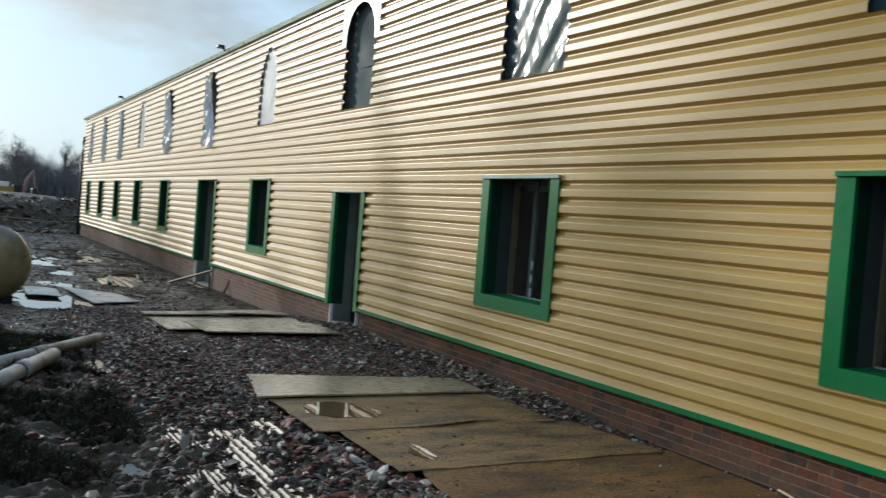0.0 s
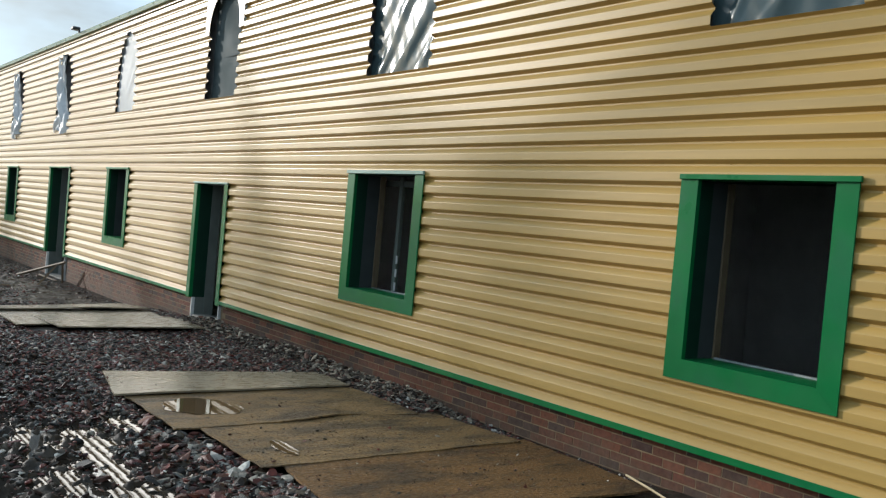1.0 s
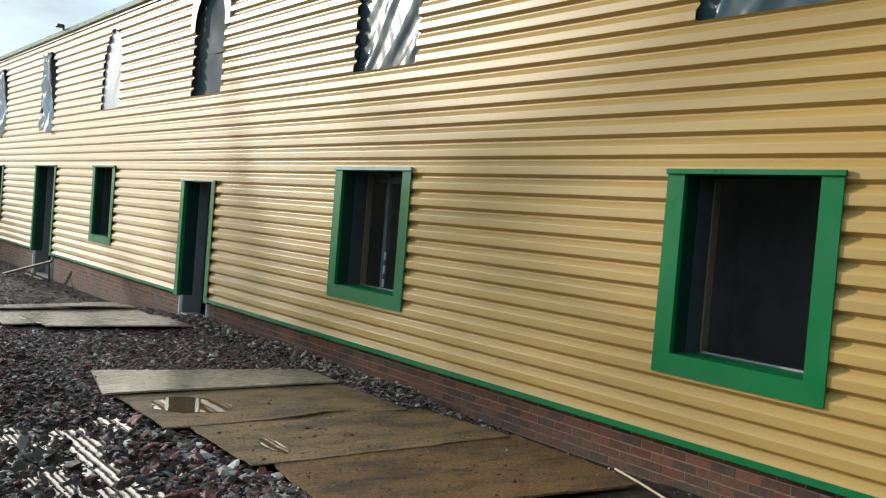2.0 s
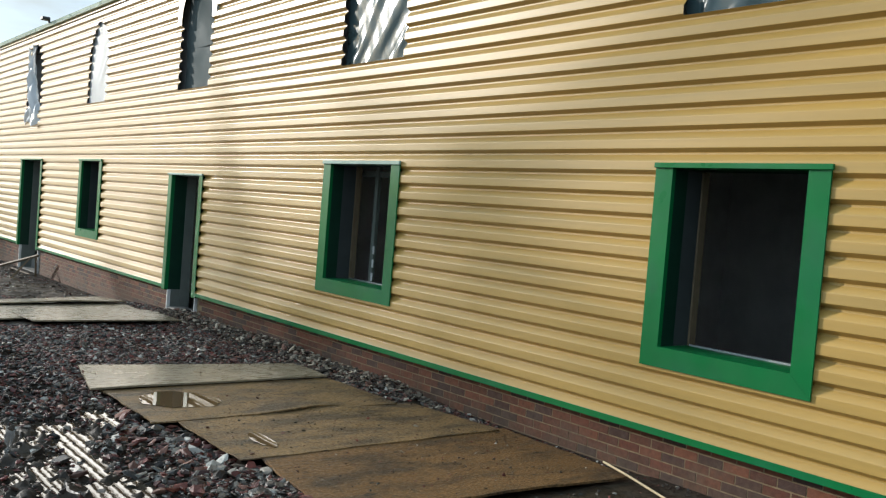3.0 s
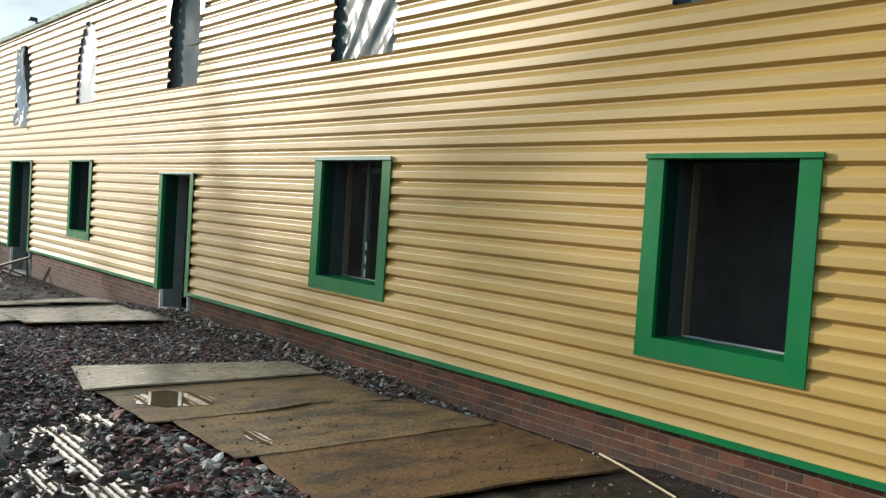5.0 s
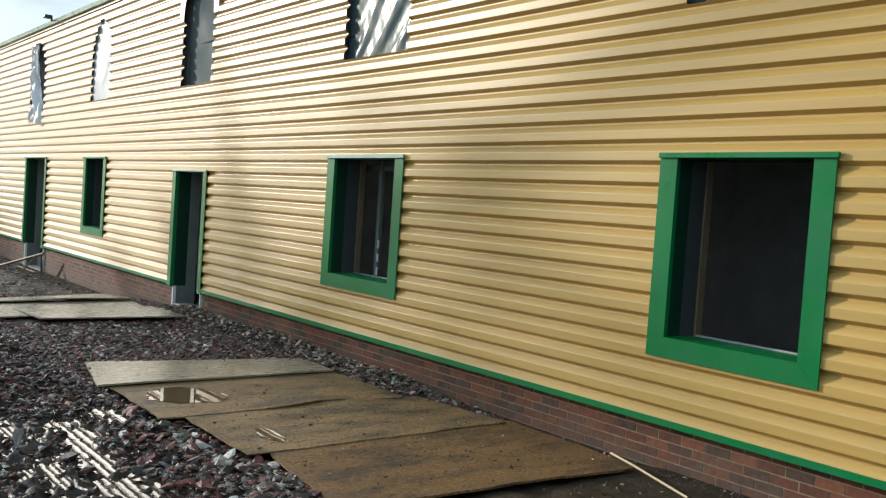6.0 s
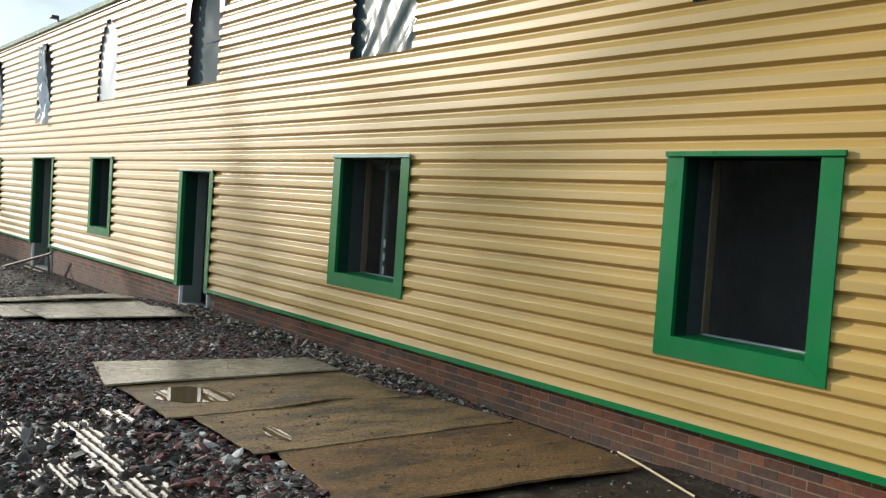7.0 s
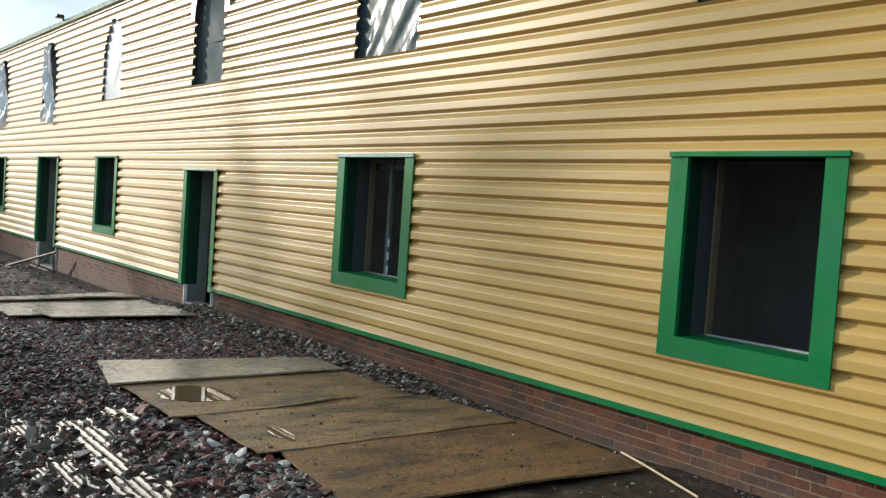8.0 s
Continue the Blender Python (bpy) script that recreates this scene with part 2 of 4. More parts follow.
def water_material(name, bed):
    m = bpy.data.materials.new(name)
    m.use_nodes = True
    n, l = m.node_tree.nodes, m.node_tree.links
    b = n["Principled BSDF"]
    b.inputs["Base Color"].default_value = (*bed, 1)
    b.inputs["Roughness"].default_value = 0.018
    b.inputs["IOR"].default_value = 1.33
    b.inputs["Specular IOR Level"].default_value = 0.28
    no, bu, geo = n.new("ShaderNodeTexNoise"), n.new("ShaderNodeBump"), n.new("ShaderNodeNewGeometry")
    no.inputs["Scale"].default_value = 4.0
    bu.inputs["Strength"].default_value, bu.inputs["Distance"].default_value = 0.03, 0.01
    l.new(geo.outputs["Position"], no.inputs["Vector"])
    l.new(no.outputs["Fac"], bu.inputs["Height"])
    l.new(bu.outputs["Normal"], b.inputs["Normal"])
    return m


def polythene_material(name, tone, least, most, gloss=0.6, gloss_rough=0.08, through_light=0.0):
    m = bpy.data.materials.new(name)
    m.use_nodes = True
    n, l = m.node_tree.nodes, m.node_tree.links
    b = n["Principled BSDF"]
    b.inputs["Base Color"].default_value = (*tone, 1)
    b.inputs["Roughness"].default_value = 0.55
    b.inputs["Specular IOR Level"].default_value = 0.03
    b.inputs["Coat Weight"].default_value = gloss
    b.inputs["Coat Roughness"].default_value = gloss_rough
    clear, mix, no, rr, geo = (n.new("ShaderNodeBsdfTransparent"), n.new("ShaderNodeMixShader"), n.new("ShaderNodeTexNoise"),
                               n.new("ShaderNodeMapRange"), n.new("ShaderNodeNewGeometry"))
    clear.inputs["Color"].default_value = (0.8, 0.84, 0.86, 1)
    no.inputs["Scale"].default_value, no.inputs["Detail"].default_value = 5, 5
    rr.inputs["To Min"].default_value, rr.inputs["To Max"].default_value = least, most
    l.new(geo.outputs["Position"], no.inputs["Vector"])
    l.new(no.outputs["Fac"], rr.inputs["Value"])
    l.new(rr.outputs["Result"], mix.inputs["Fac"])
    l.new(clear.outputs[0], mix.inputs[1])
    film, milky = n.new("ShaderNodeMixShader"), n.new("ShaderNodeBsdfTranslucent")
    film.inputs["Fac"].default_value = through_light
    milky.inputs["Color"].default_value = (0.93, 0.95, 0.96, 1)
    l.new(b.outputs[0], film.inputs[1])
    l.new(milky.outputs[0], film.inputs[2])
    l.new(film.outputs[0], mix.inputs[2])
    l.new(mix.outputs[0], n["Material Output"].inputs["Surface"])
    return m


M_WATER, M_BOARD_WATER = water_material("puddle_water", (0.040, 0.034, 0.026)), water_material("board_puddle_water", (0.105, 0.070, 0.036))
M_POLY = polythene_material("polythene", (0.070, 0.110, 0.115), 0.7, 0.95, 1.0, 0.15)
M_POLY_BUNCHED = polythene_material("bunched_polythene", (0.82, 0.84, 0.84), 0.88, 1.0, 0.8, 0.30, 0.3)


# ---- building blocks ----
def mesh_of(name, verts, faces, mat, smooth=False):
    me = bpy.data.meshes.new(name)
    me.from_pydata(verts, [], faces)
    if smooth:
        me.polygons.foreach_set("use_smooth", [True] * len(me.polygons))
    me.materials.append(mat)
    me.update()
    return me


def thing(name, label, category, at=(0, 0, 0), group="", kind=""):
    ob = new(name)
    ob.empty_display_size = 0.1
    ob.location = at
    return tagged(ob, label, category, group, kind)


def part(name, data, parent, label=""):
    """One mesh object under a thing or a part; data in the world's metres, whatever the parent's place."""
    ob = new(name, data)
    ob.parent = parent
    up, at = parent, Vector((0, 0, 0))
    while up:
        at += up.location
        up = up.parent
    ob.location = -at
    return tagged(ob, label)


def box_data(lo, hi, bevel=0.0):
    (x0, y0, z0), (x1, y1, z1) = lo, hi
    if not bevel:
        v = [(x0, y0, z0), (x1, y0, z0), (x1, y1, z0), (x0, y1, z0), (x0, y0, z1), (x1, y0, z1), (x1, y1, z1), (x0, y1, z1)]
        return v, [(0, 3, 2, 1), (4, 5, 6, 7), (0, 1, 5, 4), (1, 2, 6, 5), (2, 3, 7, 6), (3, 0, 4, 7)]
    bm = bmesh.new()
    bmesh.ops.create_cube(bm, size=1, matrix=Matrix.Translation(((x0 + x1) / 2, (y0 + y1) / 2, (z0 + z1) / 2))
                          @ Matrix.Diagonal((x1 - x0, y1 - y0, z1 - z0, 1)))
    bmesh.ops.bevel(bm, geom=bm.edges[:], offset=bevel, segments=2, affect="EDGES", profile=0.5)
    out = [v.co[:] for v in bm.verts], [tuple(v.index for v in f.verts) for f in bm.faces]
    bm.free()
    return out


def box(name, lo, hi, mat, bevel=0.0):
    return mesh_of(name, *box_data(lo, hi, bevel), mat)


def joined(datas):
    verts, faces = [], []
    for v, f in datas:
        k = len(verts)
        verts += v
        faces += [tuple(i + k for i in q) for q in f]
    return verts, faces


def prism_data(outline, lo, hi, axis="y"):
    """A flat outline of (a, b) pushed from lo to hi along an axis; y: (x, z), x: (y, z), z: (x, y)."""
    def at(a, b, c):
        return {"y": (a, c, b), "x": (c, a, b), "z": (a, b, c)}[axis]
    n = len(outline)
    v = [at(a, b, lo) for a, b in outline] + [at(a, b, hi) for a, b in outline]
    f = [tuple(range(n))[::-1], tuple(range(n, 2 * n))] + [(i, (i + 1) % n, n + (i + 1) % n, n + i) for i in range(n)]
    if axis == "y":
        f = [q[::-1] for q in f]
    return v, f


def tube_data(points, radii, sides=8, caps=True):
    verts, faces = [], []
    pts = [Vector(p) for p in points]
    for i, p in enumerate(pts):
        d = (pts[min(i + 1, len(pts) - 1)] - pts[max(i - 1, 0)]).normalized()
        u = d.cross(Vector((0, 0, 1)) if abs(d.z) < 0.9 else Vector((1, 0, 0))).normalized()
        w = d.cross(u)
        for k in range(sides):
            a = 2 * math.pi * k / sides
            verts.append((p + (u * math.cos(a) + w * math.sin(a)) * radii[i])[:])
    for i in range(len(pts) - 1):
        for k in range(sides):
            k2 = (k + 1) % sides
            faces.append((i * sides + k, i * sides + k2, (i + 1) * sides + k2, (i + 1) * sides + k))
    if caps:
        faces.append(tuple(range(sides))[::-1])
        faces.append(tuple((len(pts) - 1) * sides + k for k in range(sides)))
    return verts, faces


def smooth01(a, b, v):
    u = np.clip((v - a) / (b - a), 0, 1)
    return u * u * (3 - 2 * u)


# ---- ground ----
HOLLOWS = [(-3.05, -3.20, 0.40, 0.13, 0.034), (-2.68, -3.62, 0.46, 0.24, 0.038), (-2.05, -3.68, 0.40, 0.13, 0.036), (-2.75, -4.02, 0.34, 0.12, 0.032), (-1.14, -3.70, 0.44, 0.17, 0.036),
           (-1.60, -4.02, 0.32, 0.10, 0.028), (-2.0, -4.53, 0.16, 0.11, 0.06), (-6.25, -4.22, 0.55, 0.14, 0.07), (-13.4, -4.1, 1.3, 0.40, 0.09), (-15.0, -4.2, 0.8, 0.28, 0.08), (-17.9, -3.35, 0.5, 0.26, 0.08)]
_far = random.Random(77)
HOLLOWS += [(_far.uniform(-33, -18.5), _far.uniform(-3.9, -1.5), _far.uniform(0.5, 1.1), _far.uniform(0.16, 0.42), 0.08) for _ in range(30)]


def waves(x, y, k, seed):
    """Smooth uneven ground from a few crossed waves."""
    r = np.random.RandomState(seed)
    out = np.zeros_like(x)
    for _ in range(9):
        a, f, p = r.uniform(0, 6.28), k * r.uniform(0.5, 1.6), r.uniform(0, 6.28)
        out += np.sin((x * math.cos(a) + y * math.sin(a)) * f + p)
    return out / 9


def ground_height(x, y):
    x, y = np.asarray(x, float), np.asarray(y, float)
    z = -0.05 - 0.22 * (1 - smooth01(-14.5, -10.0, x))
    rough = smooth01(-0.4, -1.2, y)
    z = z + waves(x, y, 3.0, 1) * 0.05 * rough + waves(x, y, 11.0, 2) * 0.028 * rough + waves(x, y, 0.8, 3) * 0.05 * rough + (np.abs(waves(x, y, 5.0, 8)) - 0.2) * 0.07 * rough * smooth01(-12.0, -15.0, x)
    z = z + (waves(x, y, 26.0, 9) * 0.075 + waves(x, y, 58.0, 10) * 0.05) * smooth01(-2.95, -3.2, y) * smooth01(-9, -7, x)
    clumps = (np.sin(x * 977.1 + y * 613.7) * 43758.5) % 1.0 - 0.5
    z = z + clumps * 0.026 * smooth01(-2.95, -3.1, y) * smooth01(-5.2, -4.7, y) * smooth01(-4.6, -4.0, x)
    boards = np.maximum(smooth01(-5.9, -5.2, x) * smooth01(0.7, 0.1, x) * smooth01(-3.3, -2.9, y), smooth01(-12.6, -12.0, x) * smooth01(-7.9, -8.5, x) * smooth01(-3.5, -3.0, y))
    z = z * (1 - boards) + boards * np.minimum(z, -0.05 - 0.03 * smooth01(-10.0, -12.0, x))
    z = z + 0.02 * smooth01(0.0, 0.25, x) * smooth01(-2.9, -2.5, y)
    ridge = np.exp(-((y + 0.22) / 0.2) ** 2) * smooth01(-10.5, -9.0, x) * smooth01(-2.4, -3.0, x)
    z = z + 0.095 * ridge
    for cx, cy, a, b, d in HOLLOWS:
        q = ((x - cx) / a) ** 2 + ((y - cy) / b) ** 2 + 0.35 * waves(x, y, 5.0, 7)
        z = z - d * smooth01(1.6, 0.35, q)
    mound = smooth01(-47.0, -51.5, x + 0.15 * (y + 3)) * smooth01(9.0, 3.0, y)
    z = z + mound * (1.55 + 0.5 * waves(x, y, 0.9, 5) + 0.25 * waves(x, y, 3.0, 6))
    z = z + 0.35 * smooth01(-4.6, -7.0, y) * smooth01(0.0, -3.0, x) * smooth01(-30, -24, x)
    return z


def ground_sheet():
    xs = np.concatenate([[-900, -500, -300, -200, -140, -110, -90, -75], np.arange(-66, -30, 0.5), np.arange(-30, -14, 0.16), np.arange(-14, -4, 0.045), np.arange(-4, 0, 0.03), np.arange(0, 2.0, 0.045),
                         np.arange(2.0, 8, 0.3), [9, 12, 20, 40, 80, 160, 300, 600, 900]])
    ys = np.concatenate([[-900, -400, -200, -100, -60, -40, -28, -20, -15, -12, -10], np.arange(-8.5, -5.6, 0.25), np.arange(-5.6, -4.6, 0.045), np.arange(-4.6, -2.9, 0.025), np.arange(-2.9, 0.14, 0.045),
                         [0.2, 0.4, 3, 8, 14, 20, 40, 80, 160, 400, 900]])
    gx, gy = np.meshgrid(xs, ys)
    gz = ground_height(gx, gy)
    inside = (gx > -45.2) & (gx < 14) & (gy > 0.16) & (gy < 11)
    gz = np.where(inside, -0.6, gz)
    nx, ny = len(xs), len(ys)
    idx = np.arange(nx * ny).reshape(ny, nx)
    faces = np.stack([idx[:-1, :-1], idx[:-1, 1:], idx[1:, 1:], idx[1:, :-1]], -1).reshape(-1, 4)
    me = mesh_of("ground", np.stack([gx, gy, gz], -1).reshape(-1, 3).tolist(), faces.tolist(), M_MUD, True)
    return tagged(new("ground", me), "dark wet churned mud of a building site", "ground", kind="structure")


ground_sheet()

# ---- the long building ----
X0, X1 = -45.0, 9.0
PITCH, DEPTH = 0.1739, 0.045
RIB = 0.479                          # z of one crest's lower edge
CREST = 0.004                        # y of the ribs' outer faces; trims stand just in front
CLAD_LO, CLAD_HI = 0.37, 5.50
WIN = [(0.0, 1.478), (-5.18, -3.55), (-15.275, -13.80), (-25.27, -23.82), (-29.94, -28.48), (-34.59, -33.08), (-38.99, -37.45), (-42.99, -41.66)]
WIN_LO, WIN_HI = 0.855, 2.45
DOORS = [(-10.25, -8.85, 2.23), (-20.21, -18.2, 2.45)]
UPPER = [(0.116, 1.37), (-4.985, -3.67), (-10.17, -8.95), (-15.09, -13.96), (-20.1, -18.8), (-25.3, -24.0), (-29.75, -28.6), (-34.2, -33.1), (-38.6, -37.5), (-42.9, -41.8)]
UP_LO, UP_SPRING, UP_HI = 3.60, 4.66, 5.33
HOLES = [(a + 0.05, b - 0.05, WIN_LO + 0.05, WIN_HI - 0.02) for a, b in WIN] + [(a + 0.05, b - 0.05, -1, h - 0.02) for a, b, h in DOORS]
HOLES_UP = [(a, b, UP_LO, UP_HI) for a, b in UPPER]


def rib_profile():
    """(y, z) of the horizontal ribs from the bottom to the top, with rounded folds."""
    raw, z = [], RIB - 2 * PITCH
    while z < CLAD_HI + 0.2:
        raw += [(CREST + DEPTH, z - 0.045), (CREST + DEPTH, z - 0.029), (CREST, z), (CREST, z + 0.073)]
        z += PITCH
    out, fold = [raw[0]], 0.0045
    for p, q, r in zip(raw, raw[1:], raw[2:]):
        p, q, r = Vector(p), Vector(q), Vector(r)
        a, b = q + (p - q).normalized() * fold, q + (r - q).normalized() * fold
        for k in range(5):
            u = k / 4
            out.append((a * (1 - u) ** 2 + q * 2 * u * (1 - u) + b * u * u)[:])
    return out + [raw[-1]]


def clip_profile(lo, hi):
    pts, prof = [], rib_profile()
    for (y0, z0), (y1, z1) in zip(prof, prof[1:]):
        if z1 <= lo or z0 >= hi:
            continue
        a, b = max(lo, z0), min(hi, z1)
        ya, yb = [y0 + (y1 - y0) * (c - z0) / max(z1 - z0, 1e-9) for c in (a, b)]
        if not pts:
            pts.append((ya, a))
        pts.append((yb, b))
    return pts


def spans(lo, hi, holes, x0, x1):
    """The stretches of x between lo and hi that no hole takes, at a level that is wholly in or out of each hole."""
    cut = sorted((a, b) for a, b, c, d in holes if c < (lo + hi) / 2 < d)
    out, x = [], x0
    for a, b in cut:
        if a > x:
            out.append((x, a))
        x = max(x, b)
    if x < x1:
        out.append((x, x1))
    return out


def levels(lo, hi, holes):
    return sorted({lo, hi, *(v for h in holes for v in h[2:] if lo < v < hi)})


wall = thing("wall_front", "long wall clad in buff corrugated steel over a red brick plinth", "wall", kind="structure")


def arched_plate(a, b, rim):
    """The flat flashing round an arched head, as wide as its bay: outline of the hole subtracted, in one piece."""
    xa, xb = a - rim, b + rim
    mid, r = (a + b) / 2, (b - a) / 2
    n, y0, y1 = 16, CREST - 0.006, CREST + 0.002
    arc = [(mid - r * math.cos(math.pi * i / n), UP_SPRING + (UP_HI - UP_SPRING) * math.sin(math.pi * i / n) ** 0.85) for i in range(n + 1)]
    outer = []
    for i in range(n + 1):
        u = i / n
        if u < 0.25:
            outer.append((xa, UP_SPRING + (CLAD_HI - 0.05 - UP_SPRING) * u / 0.25))
        elif u <= 0.75:
            outer.append((xa + (xb - xa) * (u - 0.25) / 0.5, CLAD_HI - 0.05))
        else:
            outer.append((xb, UP_SPRING + (CLAD_HI - 0.05 - UP_SPRING) * (1 - u) / 0.25))
    v = [(x, y0, z) for x, z in arc] + [(x, y0, z) for x, z in outer] + [(x, y1, z) for x, z in arc] + [(x, y1, z) for x, z in outer]
    k = n + 1
    f = []
    for i in range(n):
        f.append((i, i + 1, k + i + 1, k + i)[::-1])
        f.append((2 * k + i, 2 * k + i + 1, i + 1, i)[::-1])
        f.append((k + i, k + i + 1, 3 * k + i + 1, 3 * k + i)[::-1])
    return mesh_of("arch_flashing", v, f, M_CLAD)


def cladding():
    holes = HOLES + [(a, b, UP_LO, UP_SPRING) for a, b in UPPER]
    for k, (a, b) in enumerate(UPPER):
        if k != 2:
            holes += [(a + cut, b - cut, UP_SPRING + lo, UP_SPRING + hi) for cut, lo, hi in ((0.04, 0.0, 0.17), (0.14, 0.17, 0.34), (0.27, 0.34, 0.48), (0.42, 0.48, 0.56))]
    bare = UPPER[2]
    holes.append((bare[0] - 0.14, bare[1] + 0.14, UP_SPRING, CLAD_HI - 0.06))
    lv = levels(CLAD_LO, CLAD_HI, holes)
    for lo, hi in zip(lv, lv[1:]):
        prof = clip_profile(lo, hi)
        n = len(prof)
        for a, b in spans(lo, hi, holes, X0, X1):
            v = [(x, y + back, z) for back in (0, 0.003) for x in (a, b) for y, z in prof]
            f = []
            for i in range(n - 1):
                f.append((i, n + i, n + i + 1, i + 1))
                f.append((2 * n + i, 2 * n + i + 1, 3 * n + i + 1, 3 * n + i))
                f.append((i, i + 1, 2 * n + i + 1, 2 * n + i))
                f.append((n + i, 3 * n + i, 3 * n + i + 1, n + i + 1))
            part("cladding_sheet", mesh_of("cladding_sheet", v, f, M_CLAD), wall, "buff ribbed steel sheet")
    part("arch_flashing", arched_plate(*bare, 0.16), wall, "flat buff flashing round an arched opening")


def inner_leaf():
    """Blockwork behind the cladding, with the same openings through it."""
    holes = [(a + 0.07, b - 0.07, c + 0.1 if c > 0 else c, d - 0.02) for a, b, c, d in HOLES] + [(a + 0.02, b - 0.02, c + 0.02, d - 0.25) for a, b, c, d in HOLES_UP]
    lv = levels(-0.6, CLAD_HI - 0.02, holes)
    data = []
    for lo, hi in zip(lv, lv[1:]):
        for a, b in spans(lo, hi, holes, X0 + 0.02, X1):
            data.append(box_data((a, 0.16, lo), (b, 0.34, hi)))
    part("inner_leaf", mesh_of("inner_leaf", *joined(data), M_BLOCK), wall, "grey blockwork inner leaf")


cladding()
inner_leaf()


def fixings():
    """Small screw heads in the valleys, in upright rows on the rails."""
    data = []
    for x in np.arange(-16.0, 5.0, 4.1):
        z = RIB - 0.032
        while z < CLAD_HI - 0.05:
            if not any(a - 0.2 < x < b + 0.2 and c < z < d for a, b, c, d in HOLES + HOLES_UP):
                data.append(tube_data([(x, CREST + DEPTH - 0.006, z), (x, CREST + DEPTH + 0.001, z)], [0.004, 0.005], 6))
            z += PITCH
    tagged(part("fixings", mesh_of("fixings", *joined(data), M_CLAD), wall, "small buff screw heads"), kind="stuff")


fixings()


def plinth_trim():
    cuts = [X0] + [v for a, b, _ in sorted(DOORS) for v in (a, b)] + [X1]
    for a, b in zip(cuts[::2], cuts[1::2]):
        data = joined([box_data((a, -0.012, 0.326), (b, 0.0, 0.378)), box_data((a, 0.0, 0.326), (b, 0.09, 0.332))])
        part("drip_trim", mesh_of("drip_trim", *data, M_GREEN), wall, "green steel drip flashing above the brickwork")


plinth_trim()


def eaves():
    g = thing("gutter", "pale green steel gutter along the eaves, lightened for glare", "gutter", kind="structure")
    prof = [(-0.03, 5.49), (-0.09, 5.495), (-0.11, 5.575), (-0.10, 5.58), (-0.08, 5.51), (-0.03, 5.505)]
    part("trough", mesh_of("trough", *prism_data(prof, X0 - 0.1, X1, "x"), M_GUTTER), g)
    part("eaves_board", box("eaves_board", (X0, -0.03, 5.44), (X1, 0.05, 5.60), M_CLAD), g)
    r = thing("roof", "shallow grey sheet roof over the long building", "roof", kind="structure")
    roof = [(-0.02, 5.60), (6.0, 6.3), (12.0, 5.6), (12.0, 5.5), (6.0, 6.2), (-0.02, 5.52)]
    part("roof_sheet", mesh_of("roof_sheet", *prism_data(roof, X0 - 0.05, X1, "x"), M_GALV), r)


eaves()


def shell():
    for name, lo, hi, mat, label in (
            ("wall_back", (X0, 11.6, -0.6), (X1, 11.9, 5.5), M_BLOCK, "plain grey blockwork rear wall"),
            ("wall_end_far", (X0, 0.35, -0.6), (X0 + 0.3, 11.6, 5.5), M_BLOCK, "plain end wall of the long building"),
            ("wall_end_near", (X1 - 0.3, 0.35, -0.6), (X1, 11.6, 5.5), M_BLOCK, "plain end wall of the long building"),
            ("floor", (X0 + 0.3, 0.35, -0.35), (X1 - 0.3, 11.6, -0.03), M_CONCRETE, "bare concrete floor slab inside"),
            ("ceiling", (X0 + 0.3, 0.35, 2.75), (X1 - 0.3, 11.6, 3.0), M_BOUNCE_PLASTER, "pale underside of the upper floor"),
            ("wall_corridor", (X0 + 0.3, 4.2, 0.0), (X1 - 0.3, 4.35, 2.75), M_BOUNCE_PLASTER, "pale plastered partition behind the rooms"),
            ("wall_corridor_upper", (X0 + 0.3, 4.2, 3.0), (X1 - 0.3, 4.35, 5.5), M_BOUNCE_PLASTER, "pale plastered partition behind the upper rooms")):
        tagged(new(name, box(name, lo, hi, mat)), label, name.split("_")[0], kind="structure")
    for x in (-2.4, -7.6, -12.6, -17.2, -22.8, -28, -32.5, -36.6, 4.5):
        tagged(new("wall_partition", box("wall_partition", (x, 0.35, -0.03), (x + 0.12, 4.2, 2.75), M_BOUNCE_PLASTER)), "pale plastered partition between two rooms", "wall", kind="structure")
        tagged(new("wall_partition", box("wall_partition", (x, 0.35, 3.0), (x + 0.12, 4.2, 5.5), M_BOUNCE_PLASTER)), "pale plastered partition between two rooms", "wall", kind="structure")


shell()


